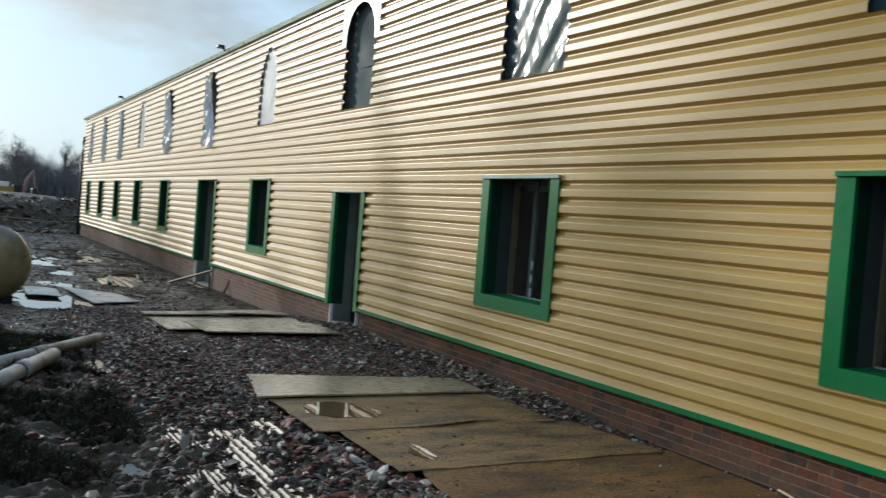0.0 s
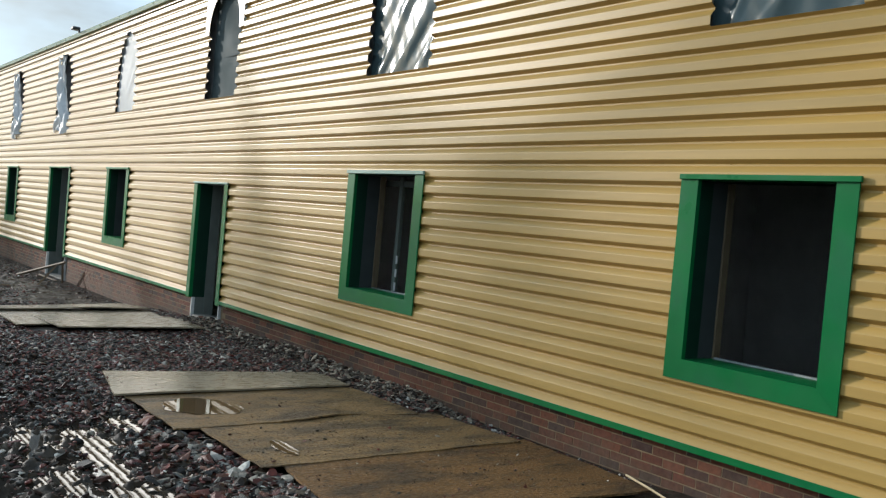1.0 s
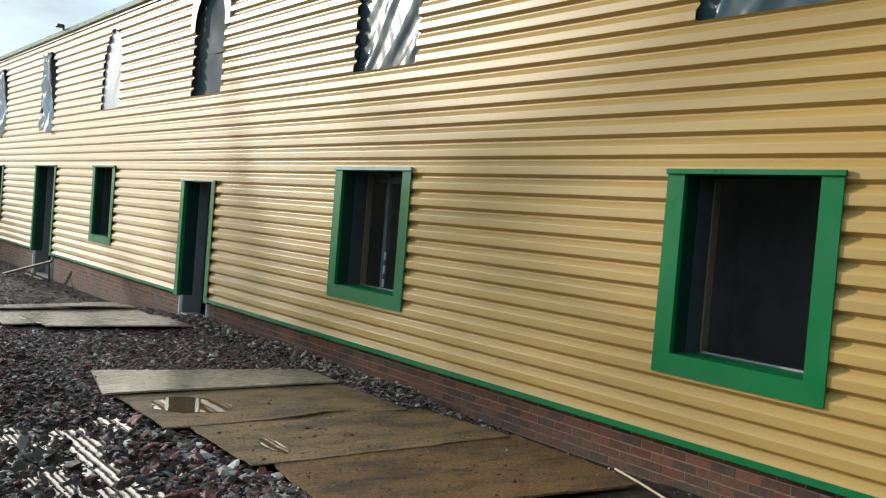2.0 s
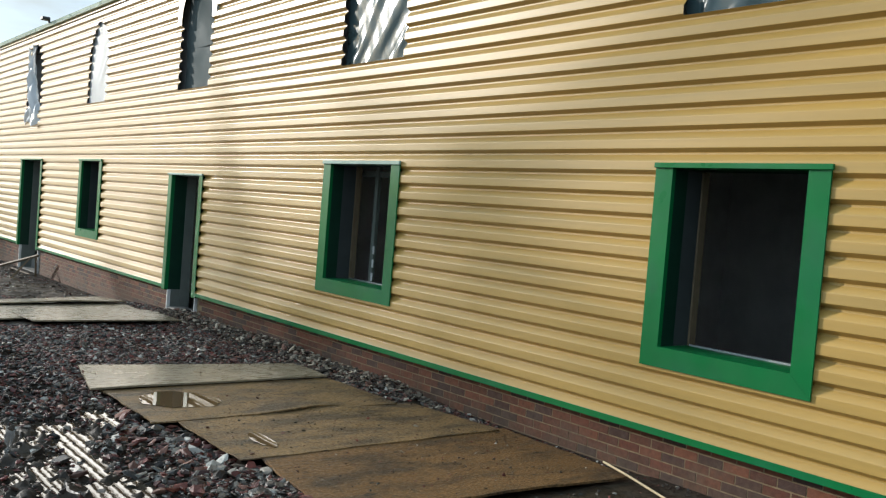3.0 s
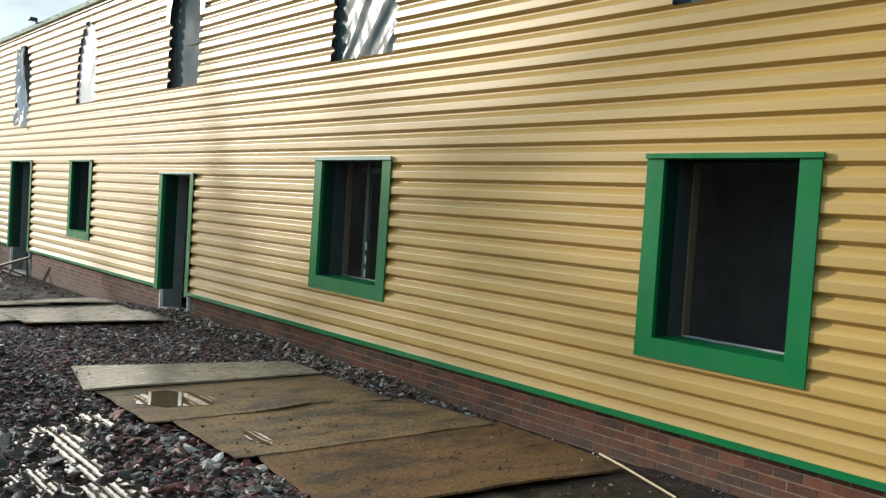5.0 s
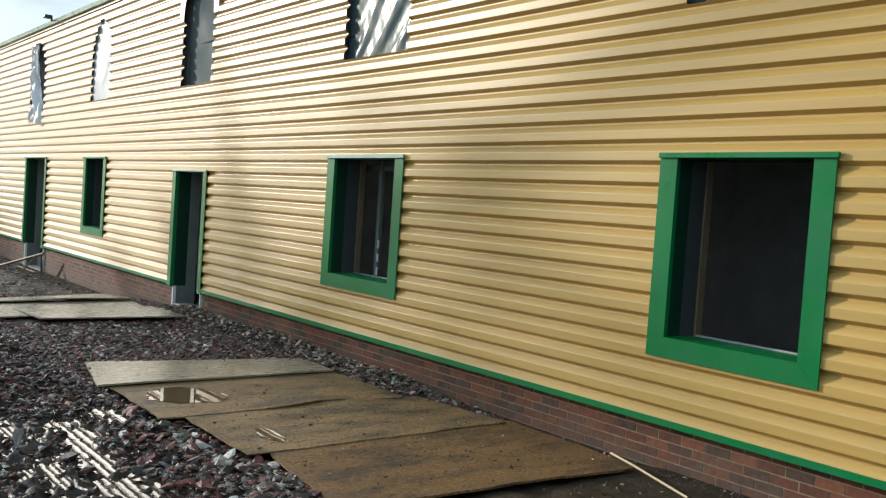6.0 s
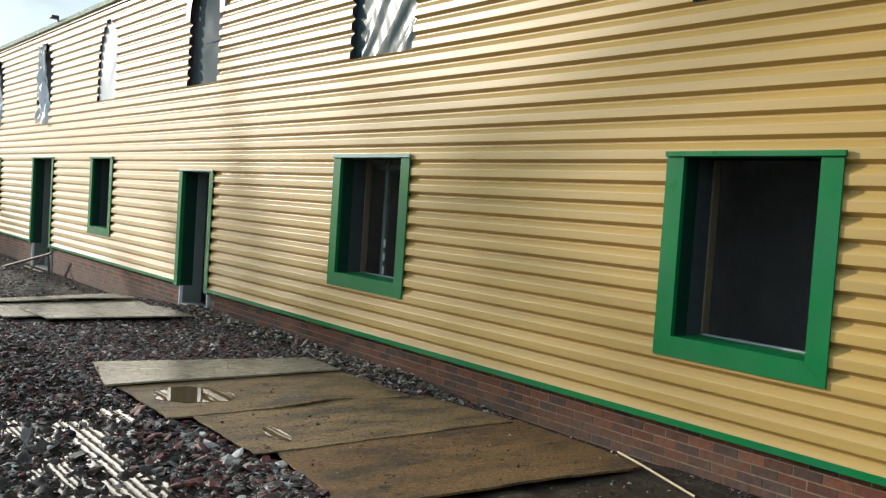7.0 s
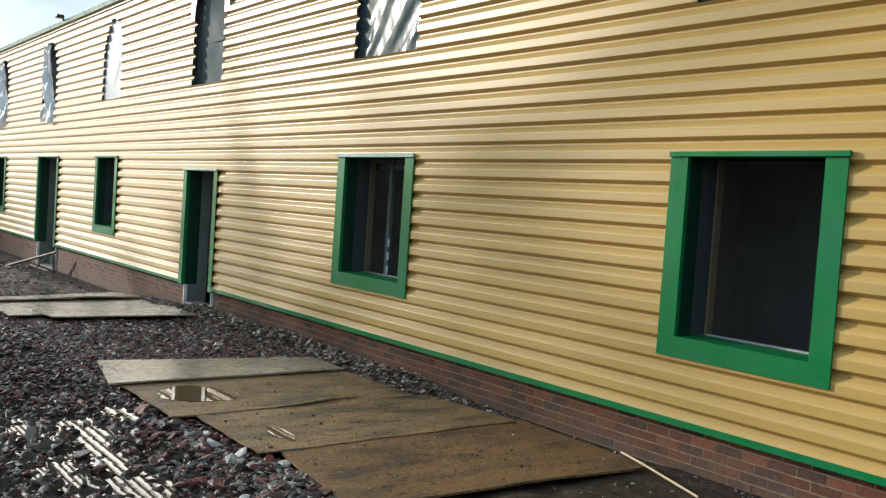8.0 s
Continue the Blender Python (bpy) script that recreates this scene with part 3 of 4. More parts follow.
# ---- windows and doors ----
def window(i, a, b):
    """A frameless opening with folded green flashings: jambs, sill, head, deep reveals and a timber lining."""
    w = thing(f"window_{i}", "unglazed window opening with green steel flashings", "window", (a, 0, WIN_LO), kind="structure", group="ground floor windows")
    lo, hi, t, y = WIN_LO, WIN_HI, 0.165, -0.012
    ia, ib, il, ih = a + t, b - t, lo + t - 0.005, hi - 0.04
    for side in (0, 1):
        xo, xi = (a, ia) if side == 0 else (b, ib)
        face = [(xo, lo), (xo, ih), (xi, ih), (xi, il)]
        if side == 1:
            face = face[::-1]
        s = 0.004 if side == 0 else -0.004
        ret = [(xi - s, il), (xi, il), (xi, ih), (xi - s, ih)]
        if side == 1:
            ret = ret[::-1]
        edge = [(xo, lo), (xo, ih), (xo + s, ih), (xo + s, lo)]
        if side == 1:
            edge = edge[::-1]
        data = joined([prism_data(face[::-1], y, y + 0.004), prism_data(ret, y + 0.004, 0.03), prism_data(edge, y + 0.004, CREST - 0.001)])
        part("jamb", mesh_of("jamb", *data, M_GREEN), w)
        part("reveal", mesh_of("reveal", *prism_data(ret, 0.03, 0.18), M_GREEN_SHADED), w, "green reveal lining, darkened for shade")
    sill_face = [(a, lo), (ia, il), (ib, il), (b, lo)]
    data = joined([prism_data(sill_face, y - 0.001, y + 0.003), box_data((ia, y + 0.003, il - 0.004), (ib, 0.36, il)), box_data((a, y + 0.003, lo), (b, CREST, lo + 0.004))])
    part("sill", mesh_of("sill", *data, M_GREEN), w)
    head = joined([box_data((a - 0.004, -0.034, ih), (b + 0.02, y + 0.004, hi), 0.003), box_data((ia, y + 0.004, ih), (ib, 0.36, ih + 0.005))])
    part("head", mesh_of("head", *head, M_PALE_HEAD if i == 2 else M_GREEN), w, "pale steel flashing with green blotches" if i == 2 else "")
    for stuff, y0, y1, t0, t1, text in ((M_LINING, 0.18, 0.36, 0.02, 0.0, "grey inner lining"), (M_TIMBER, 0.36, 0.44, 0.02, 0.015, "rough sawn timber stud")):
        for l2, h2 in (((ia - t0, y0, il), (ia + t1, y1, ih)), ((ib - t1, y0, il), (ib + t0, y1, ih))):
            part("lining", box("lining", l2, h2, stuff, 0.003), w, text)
    part("cavity_strip", box("cavity_strip", (ia + 0.03, 0.345, il), (ib - 0.02, 0.37, il + 0.014), M_SHEET), w, "pale grey strip along the inner sill")


for i, (a, b) in enumerate(WIN):
    window(i + 1, a, b)


def door(i, a, b, h):
    d = thing(f"door_{i}", "open doorway without a door, edged in green steel", "doorway", (a, 0, 0), kind="structure", group="doorways")
    t, y, lo = 0.14, -0.012, 0.30
    base = float(ground_height((a + b) / 2, -0.1))
    for side in (0, 1):
        xo, xi = (a, a + t) if side == 0 else (b, b - t)
        x0, x1 = min(xo, xi), max(xo, xi)
        s0, s1 = (xi - 0.004, xi) if side == 0 else (xi, xi + 0.004)
        data = joined([box_data((x0, y, lo), (x1, y + 0.004, h - 0.03)), box_data((s0, y + 0.004, lo), (s1, 0.05, h - 0.03)), box_data((x0, y + 0.004, lo), (x1, 0.05, lo + 0.004))])
        part("jamb", mesh_of("jamb", *data, M_GREEN), d)
        part("reveal", box("reveal", (s0, 0.05, lo), (s1, 0.26, h - 0.03), M_GREEN_SHADED), d, "green reveal lining, darkened for shade")
        part("passage_lining", box("passage_lining", (s0 - 0.02, 0.26, base), (s1 + 0.02, 0.42, h), M_PASSAGE), d, "grey plastered side of the passage")
        e0, e1 = (xi - 0.03, xi + 0.005) if side == 0 else (xi - 0.005, xi + 0.03)
        part("reveal_strip", box("reveal_strip", (e0, 0.045, base - 0.05), (e1, 0.1, lo), M_WHITE, 0.003), d, "white plastic strip at the edge of the brick reveal")
        part("reveal", box("reveal", (e0 + 0.004, 0.1, base - 0.05), (e1 - 0.004, 0.258, lo), M_PASSAGE), d)
    part("head", mesh_of("head", *joined([box_data((a - 0.004, -0.034, h - 0.03), (b + 0.02, y + 0.004, h), 0.003), box_data((a + t, y + 0.004, h - 0.03), (b - t, 0.31, h - 0.025))]), M_PALE_HEAD if i == 1 else M_GREEN), d, "pale steel flashing with green blotches" if i == 1 else "")
    part("threshold", box("threshold", (a + t, 0.06, base - 0.12), (b - t, 0.36, base + 0.02), M_CONCRETE, 0.01), d, "rough concrete threshold")


for i, (a, b, h) in enumerate(DOORS):
    door(i + 1, a, b, h)


# ---- boards on the ground ----
def board(corners, lift, mat, label, seed, thick=0.018, name="plywood_sheet", bumps=(), wear=0.006):
    """A thin warped sheet between four corners (near left, near right, far right, far left), each with a height.
    bumps: (u, v, half width, half depth, height) of buckles and curled edges; wear: how ragged the edges are."""
    nx, ny = 40, 26
    c = [Vector(p) for p in corners]
    r = random.Random(seed)
    ph = [r.uniform(0, 6.28) for _ in range(6)]
    top = []
    for j in range(ny + 1):
        for i in range(nx + 1):
            u, v = i / nx, j / ny
            p = c[0] * (1 - u) * (1 - v) + c[1] * u * (1 - v) + c[2] * u * v + c[3] * (1 - u) * v
            p.z += lift * (math.sin(3.1 * u + ph[0]) * 0.5 + math.sin(4.3 * v + ph[1]) * 0.5 + 0.4 * math.sin(5 * (u + v) + ph[2]))
            for bu, bv, ru, rv, h in bumps:
                p.z += h * math.exp(-((u - bu) / ru) ** 2 - ((v - bv) / rv) ** 2)
            if i in (0, nx) or j in (0, ny):
                p += Vector((r.uniform(-1, 1), r.uniform(-1, 1), 0)) * wear * 0.5
            edge = abs(2 * u - 1) ** 6 + abs(2 * v - 1) ** 6
            p.x += (0.010 * math.sin(2.6 * v + ph[3]) + wear * math.sin(17 * u + ph[4]) + 0.6 * wear * math.sin(41 * u + ph[5])) * edge
            p.y += (0.008 * math.sin(2.9 * u + ph[0]) + wear * math.sin(13 * v + ph[5]) + 0.6 * wear * math.sin(33 * v + ph[4])) * edge
            top.append(p)
    n = len(top)
    v = [p[:] for p in top] + [(p.x, p.y, p.z - thick) for p in top]
    w = nx + 1
    f = []
    for j in range(ny):
        for i in range(nx):
            a = j * w + i
            f.append((a, a + 1, a + 1 + w, a + w))
            f.append((n + a, n + a + w, n + a + 1 + w, n + a + 1))
    ring = list(range(w)) + [j * w + nx for j in range(1, ny + 1)] + [ny * w + i for i in range(nx - 1, -1, -1)] + [j * w for j in range(ny - 1, 0, -1)]
    for a, b in zip(ring, ring[1:] + ring[:1]):
        f.append((a, n + a, n + b, b))
    ob = new(name, mesh_of(name, v, f, mat))
    return tagged(ob, label, "plywood sheet", group="sheets laid as a path")


board([(-3.94, -3.06, 0.040), (-3.99, -0.47, 0.034), (-4.86, -0.36, 0.0), (-5.27, -2.78, -0.005)], 0.004, M_PLY_PALE, "pale wet plywood sheet lying on rubble, slightly raised", 1,
      bumps=((0.5, 0.0, 0.3, 0.4, -0.012), (0.0, 0.0, 0.15, 0.3, -0.01)), wear=0.003)
board([(-2.60, -2.93, 0.000), (-2.62, -0.46, 0.006), (-3.99, -0.45, -0.002), (-3.99, -2.92, -0.004)], 0.001, M_PLY_TAN, "wet tan plywood sheet with a puddle on it", 2, 0.012,
      bumps=((0.62, 0.0, 0.17, 0.30, 0.040),))
board([(-1.325, -2.76, -0.004), (-1.40, -0.16, 0.004), (-2.68, -0.26, -0.008), (-2.66, -2.74, -0.006)], 0.001, M_PLY_TAN, "muddy tan plywood sheet with a small puddle", 3, 0.009,
      bumps=((0.62, 1.0, 0.17, 0.30, 0.036),))
board([(-0.08, -2.72, -0.030), (0.16, -0.16, 0.000), (-1.45, -0.06, -0.006), (-1.40, -2.58, -0.010)], 0.002, M_PLY, "muddy brown plywood sheet with one edge curled up", 4,
      bumps=((0.60, 0.0, 0.30, 0.22, 0.018), (0.8, 0.5, 0.2, 0.2, 0.012)))
board([(-8.40, -2.45, 0.040), (-8.36, -0.38, 0.034), (-9.75, -0.42, 0.004), (-9.80, -2.50, 0.004)], 0.004, M_PLY_PALE, "pale wet plywood sheet before a doorway", 5, wear=0.004)
board([(-8.84, -2.90, 0.006), (-9.30, -0.50, -0.016), (-10.80, -0.47, -0.02), (-10.45, -2.92, -0.02)], 0.003, M_PLY_PALE, "pale wet plywood sheet before a doorway", 6, wear=0.004)
board([(-10.40, -2.95, 0.020), (-10.68, -0.44, 0.030), (-11.85, -0.50, -0.03), (-11.15, -2.90, -0.03)], 0.005, M_PLY_PALE, "pale wet plywood sheet beyond a doorway", 7,
      bumps=((0.6, 0.0, 0.2, 0.3, 0.02),), wear=0.004)


def puddle(cx, cy, a, b, z, seed, turn=0.0, label="shallow puddle mirroring the wall", mat=M_WATER):
    r = random.Random(seed)
    ph = [r.uniform(0, 6.28) for _ in range(5)]
    v = [(cx, cy, z)]
    n = 64
    for i in range(n):
        t = 2 * math.pi * i / n
        s = 1 + 0.10 * math.sin(2 * t + ph[0]) + 0.07 * math.sin(3 * t + ph[1]) + 0.05 * math.sin(7 * t + ph[2]) + 0.03 * math.sin(13 * t + ph[3])
        x, y = a * s * math.cos(t), b * s * math.sin(t)
        v.append((cx + x * math.cos(turn) - y * math.sin(turn), cy + x * math.sin(turn) + y * math.cos(turn), z))
    f = [(0, i + 1, (i + 1) % n + 1) for i in range(n)]
    ob = new("puddle", mesh_of("puddle", v, f, mat))
    return tagged(ob, label, "puddle", kind="structure")


puddle(-3.35, -2.42, 0.33, 0.37, 0.0045, 1, label="puddle on a plywood sheet mirroring the wall", mat=M_BOARD_WATER)
puddle(-1.80, -2.345, 0.24, 0.075, 0.0020, 2, -0.12, label="small puddle on a plywood sheet", mat=M_BOARD_WATER)
POOLS = [float(np.median(ground_height(cx + a * np.cos(np.linspace(0, 6, 24)), cy + b * np.sin(np.linspace(0, 6, 24))))) for cx, cy, a, b, _ in HOLLOWS]
shared = float(np.median(POOLS[:6])) + 0.018        # the linked pools by the boards lie at one level
for k, (cx, cy, a, b, d) in enumerate(HOLLOWS):
    level = shared + 0.0004 * k if k < 6 else POOLS[k] + (0.014 if cx > -9 else 0.022)
    puddle(cx, cy, a * 2.0, b * 2.2 + 0.06, level, 10 + k)

# ---- rubble ----
def stone_shapes(count, seed):
    """Broken, angular lumps: squashed icosahedra with pushed corners."""
    r = np.random.RandomState(seed)
    g = (1 + 5 ** 0.5) / 2
    base = np.array([(-1, g, 0), (1, g, 0), (-1, -g, 0), (1, -g, 0), (0, -1, g), (0, 1, g), (0, -1, -g), (0, 1, -g), (g, 0, -1), (g, 0, 1), (-g, 0, -1), (-g, 0, 1)]) / 1.9
    tri = np.array([(0, 11, 5), (0, 5, 1), (0, 1, 7), (0, 7, 10), (0, 10, 11), (1, 5, 9), (5, 11, 4), (11, 10, 2), (10, 7, 6), (7, 1, 8),
                    (3, 9, 4), (3, 4, 2), (3, 2, 6), (3, 6, 8), (3, 8, 9), (4, 9, 5), (2, 4, 11), (6, 2, 10), (8, 6, 7), (9, 8, 1)])
    shapes = []
    for _ in range(count):
        v = base * r.uniform(0.5, 1.3, (12, 1)) * np.array([r.uniform(0.8, 1.4), r.uniform(0.5, 1.0), r.uniform(0.14, 0.5)])
        shapes.append(v)
    return shapes, tri


def turned(v, r):
    a, t, p = r.uniform(0, 6.28), r.normal(0, 0.35), r.normal(0, 0.35)
    ca, sa, ct, st, cp, sp = math.cos(a), math.sin(a), math.cos(t), math.sin(t), math.cos(p), math.sin(p)
    m = np.array([[ca, -sa, 0], [sa, ca, 0], [0, 0, 1]]) @ np.array([[1, 0, 0], [0, ct, -st], [0, st, ct]]) @ np.array([[cp, 0, sp], [0, 1, 0], [-sp, 0, cp]])
    return v @ m.T


def on_board(x, y):
    out = np.zeros(len(x), bool)
    for x0, x1, y0, y1 in ((-5.15, -3.95, -2.9, -0.45), (-3.95, -2.62, -2.9, -0.45), (-2.7, -1.35, -2.72, -0.16), (-1.4, 0.14, -2.62, -0.12), (-11.7, -8.55, -2.75, -0.55)):
        out |= (x > x0) & (x < x1) & (y > y0) & (y < y1)
    return out


def rubble_density(x, y):
    d = np.maximum(smooth01(-13.5, -10.5, x), 0.14 * smooth01(-0.1, 0.3, waves(x, y, 1.5, 31))) * smooth01(-6.0, -4.0, y) * smooth01(0.9, 0.1, x)
    foot = smooth01(-12, -10, x) * smooth01(-1.4, -2.3, x) * 1.6 + 0.05
    d = np.where(y > -0.5, np.maximum(d * 0.3, foot), d)
    d = np.where((x > -1.4) & (y > -2.5), np.where(y > -0.1, 0.45, d * 0.1), d)
    d = np.where((x > 0.0) & (y > -2.7), d * 0.3, d)
    d = np.where(y < -3.84 - 0.12 * waves(x, y, 4.0, 33) - 0.5 * smooth01(-3.0, -4.5, x), d * 0.22, d)
    for cx, cy, a, b, _ in HOLLOWS:
        d = np.where(((x - cx) / a) ** 2 + ((y - cy) / b) ** 2 < 1.3, d * 0.13, d)
    return np.where(y < -4.3 - 0.15 * (x + 2), d * 0.6, d)


def rubble():
    r = np.random.RandomState(4)
    shapes, tri = stone_shapes(60, 9)
    xs, ys = r.uniform(-24, 1.0, 370000), r.uniform(-6.0, 0.06, 370000)
    keep = ~on_board(xs, ys) & (r.uniform(0, 1, 370000) < rubble_density(xs, ys))
    xs, ys = xs[keep], ys[keep]
    size = 0.005 + r.lognormal(-4.6, 0.74, len(xs))
    most = np.where(xs > -3.2, 0.072, 0.046)                       # the largest lumps lie by the near boards
    most = np.where(ys > -0.6, 0.036, most)                        # finer gravel banked against the wall
    most = np.where((xs > -1.4) & (ys > -2.5), 0.016, most)
    size = np.minimum(size * np.where(xs < -6, 1.1, 1.15), most)
    zs = ground_height(xs, ys)
    verts, faces, k, near = [], [], 0, []
    for x, y, z, s in zip(xs, ys, zs, size):
        if s > 0.036 and len(near) < 290 and -2.6 < x < 0.0 and y < -2.6:
            near.append((x, y, z, s))
            continue
        verts.append(turned(shapes[r.randint(60)], r) * s + (x, y, z + s * r.uniform(-0.1, 0.35)))
        faces.append(tri + k)
        k += 12
    top = tagged(new("rubble", mesh_of("rubble", np.concatenate(verts).tolist(), np.concatenate(faces).tolist(), M_RUBBLE)),
                 "wet crushed brick and stone rubble spread over mud", "rubble", kind="stuff")
    lumps = [mesh_of("stone", s.tolist(), tri.tolist(), M_STONE) for s in shapes[:12]]
    for x, y, z, s in near:
        ob = new("stone", lumps[r.randint(12)])
        ob.parent = top
        ob.matrix_basis = pose(x, y, z + s * 0.25, r.normal(0, 20), r.normal(0, 20), r.uniform(0, 360)) @ Matrix.Scale(s, 4)


rubble()


def wall_foot_rubble():
    """Paler broken stone shovelled up against the brick plinth."""
    r = np.random.RandomState(44)
    shapes, tri = stone_shapes(40, 11)
    n = 5200
    xs, up = r.uniform(-9.6, -2.3, n), r.uniform(0, 1, n) ** 0.8
    ys = -0.06 - 0.20 * smooth01(-2.3, -3.6, xs) + r.normal(0, 0.085, n)
    crest = 0.14 * smooth01(-9.6, -8.4, xs) * smooth01(-2.3, -3.2, xs) * (0.75 + 0.45 * waves(xs, ys, 2.2, 47))
    size = np.minimum(0.007 + r.lognormal(-4.15, 0.6, n), np.where(xs < -4.0, 0.055, 0.036))
    zs = ground_height(xs, ys) + up * np.maximum(crest, 0) * np.exp(-((ys + 0.06 + 0.20 * smooth01(-2.3, -3.6, xs)) / 0.11) ** 2)
    keep = ~on_board(xs, ys)
    verts, faces, k = [], [], 0
    for x, y, z, s in zip(xs[keep], ys[keep], zs[keep], size[keep]):
        verts.append(turned(shapes[r.randint(40)], r) * s + (x, min(y, 0.05 - s), z + 0.2 * s))
        faces.append(tri + k)
        k += 12
    tagged(new("gravel_bank", mesh_of("gravel_bank", np.concatenate(verts).tolist(), np.concatenate(faces).tolist(), M_BANK)),
           "grey-brown broken stone banked against the brick plinth", "gravel bank", kind="stuff")


wall_foot_rubble()

# ---- loose things ----
lath = tagged(new("timber_lath", mesh_of("timber_lath", *tube_data([(-0.13, -0.18, 0.04), (0.187, -0.275, 0.035), (0.80, -0.40, -0.02)], [0.010] * 3, 4), M_LATH)),
              "thin pale timber lath lying on the mud", "timber lath")


def crumbs():
    """Small clods and chips of grit trodden onto the boards."""
    r = np.random.RandomState(8)
    shapes, tri = stone_shapes(20, 3)
    verts, faces, k = [], [], 0
    for x0, x1, y0, y1, z, n in ((-5.1, -4.0, -2.9, -0.6, 0.028, 70), (-3.6, -2.7, -2.85, -0.7, 0.012, 70), (-2.6, -1.4, -2.65, -0.3, 0.0, 190), (-1.3, 0.0, -2.6, -0.3, 0.002, 260), (-9.7, -8.8, -2.4, -0.6, -0.01, 60)):
        for x, y in zip(r.uniform(x0, x1, n), r.uniform(y0, y1, n)):
            s = 0.003 + r.lognormal(-5.3, 0.5)
            verts.append(turned(shapes[r.randint(20)], r) * s + (x, y, z + s * 0.1))
            faces.append(tri + k)
            k += 12
    tagged(new("mud_crumbs", mesh_of("mud_crumbs", np.concatenate(verts).tolist(), np.concatenate(faces).tolist(), M_RUBBLE)),
           "crumbs of mud and grit on the plywood sheets", "mud crumbs", kind="stuff")


crumbs()


def grass():
    """Dark rough grass and weeds on the bank beside the pipes."""
    r = np.random.RandomState(12)
    n0 = 120000
    xs, ys = r.uniform(-9.0, -1.6, n0), r.uniform(-7.0, -3.95, n0)
    patch = waves(xs, ys, 2.2, 21) + 0.5 * waves(xs, ys, 6.0, 22)
    keep = (patch + 0.25 * waves(xs, ys, 14.0, 24) > -0.05) & (r.uniform(0, 1, n0) < 0.75) & (ys < -4.25 - 0.12 * smooth01(-4.0, -2.0, xs) + 0.25 * waves(xs, ys, 3.0, 23))
    xs, ys = xs[keep], ys[keep]
    zs = ground_height(xs, ys)
    n = len(xs)
    h, a, lean = r.uniform(0.015, 0.11, n), r.uniform(0, 6.28, n), r.normal(0, 0.07, (n, 2))
    w = r.uniform(0.003, 0.008, n)
    v = np.empty((n, 3, 3))
    v[:, 0] = np.stack([xs - w * np.cos(a), ys - w * np.sin(a), zs - 0.01], -1)
    v[:, 1] = np.stack([xs + w * np.cos(a), ys + w * np.sin(a), zs - 0.01], -1)
    v[:, 2] = np.stack([xs + lean[:, 0], ys + lean[:, 1], zs + h], -1)
    tagged(new("rough_grass", mesh_of("rough_grass", v.reshape(-1, 3).tolist(), np.arange(3 * n).reshape(-1, 3).tolist(), M_GRASS)),
           "dark rough grass on the muddy bank", "grass", kind="stuff")


def clods():
    """Lumps of dug earth on the far mud and over the mound."""
    r = np.random.RandomState(15)
    shapes, tri = stone_shapes(20, 5)
    n = 9000
    xs = np.where(r.uniform(0, 1, n) < 0.5, r.uniform(-46, -12, n), r.uniform(-62, -44, n))
    ys = np.where(xs > -45, r.uniform(-9, -0.3, n), r.uniform(-12, 5, n))
    keep = ~((xs > -46.5) & (ys > -0.3))
    xs, ys = xs[keep], ys[keep]
    zs = ground_height(xs, ys)
    verts, faces, k = [], [], 0
    for x, y, z in zip(xs, ys, zs):
        s = r.uniform(0.02, 0.07) if x > -44 else 0.05 + min(0.22, r.exponential(0.07))
        verts.append(turned(shapes[r.randint(20)], r) * s + (x, y, z))
        faces.append(tri + k)
        k += 12
    tagged(new("earth_clods", mesh_of("earth_clods", np.concatenate(verts).tolist(), np.concatenate(faces).tolist(), M_CLOD)),
           "dark lumps of dug earth on the mud and mound", "earth", kind="stuff")


clods()
grass()


def steel_prop():
    """A galvanised stud with slots, standing inside behind the second window."""
    p = thing("steel_stud", "galvanised slotted steel stud standing inside a window", "steel stud", (-4.76, 0.53, -0.03))
    part("post", mesh_of("post", *joined([box_data((-4.80, 0.51, -0.03), (-4.735, 0.515, 2.5)), box_data((-4.80, 0.515, -0.03), (-4.796, 0.555, 2.5)), box_data((-4.739, 0.515, -0.03), (-4.735, 0.555, 2.5))]), M_PASSAGE), p)
    part("rail", box("rail", (-5.6, 0.53, 2.30), (-4.5, 0.57, 2.37), M_PASSAGE, 0.003), p)
    # three white marks, one above the other, beside the post
    for k in range(3):
        z = 1.02 + 0.165 * k
        part("white_mark", box("white_mark", (-4.735, 0.500, z), (-4.700, 0.508, z + 0.10), M_WHITE), p, "white mark on the stud")


steel_prop()

shapes_one, tri_one = stone_shapes(1, 40)
tagged(new("stone_block", mesh_of("stone_block", (shapes_one[0] * 0.13 + (-9.42, 0.16, 0.02)).tolist(), tri_one.tolist(), M_WHITE)), "pale broken stone lying in the doorway", "stone")


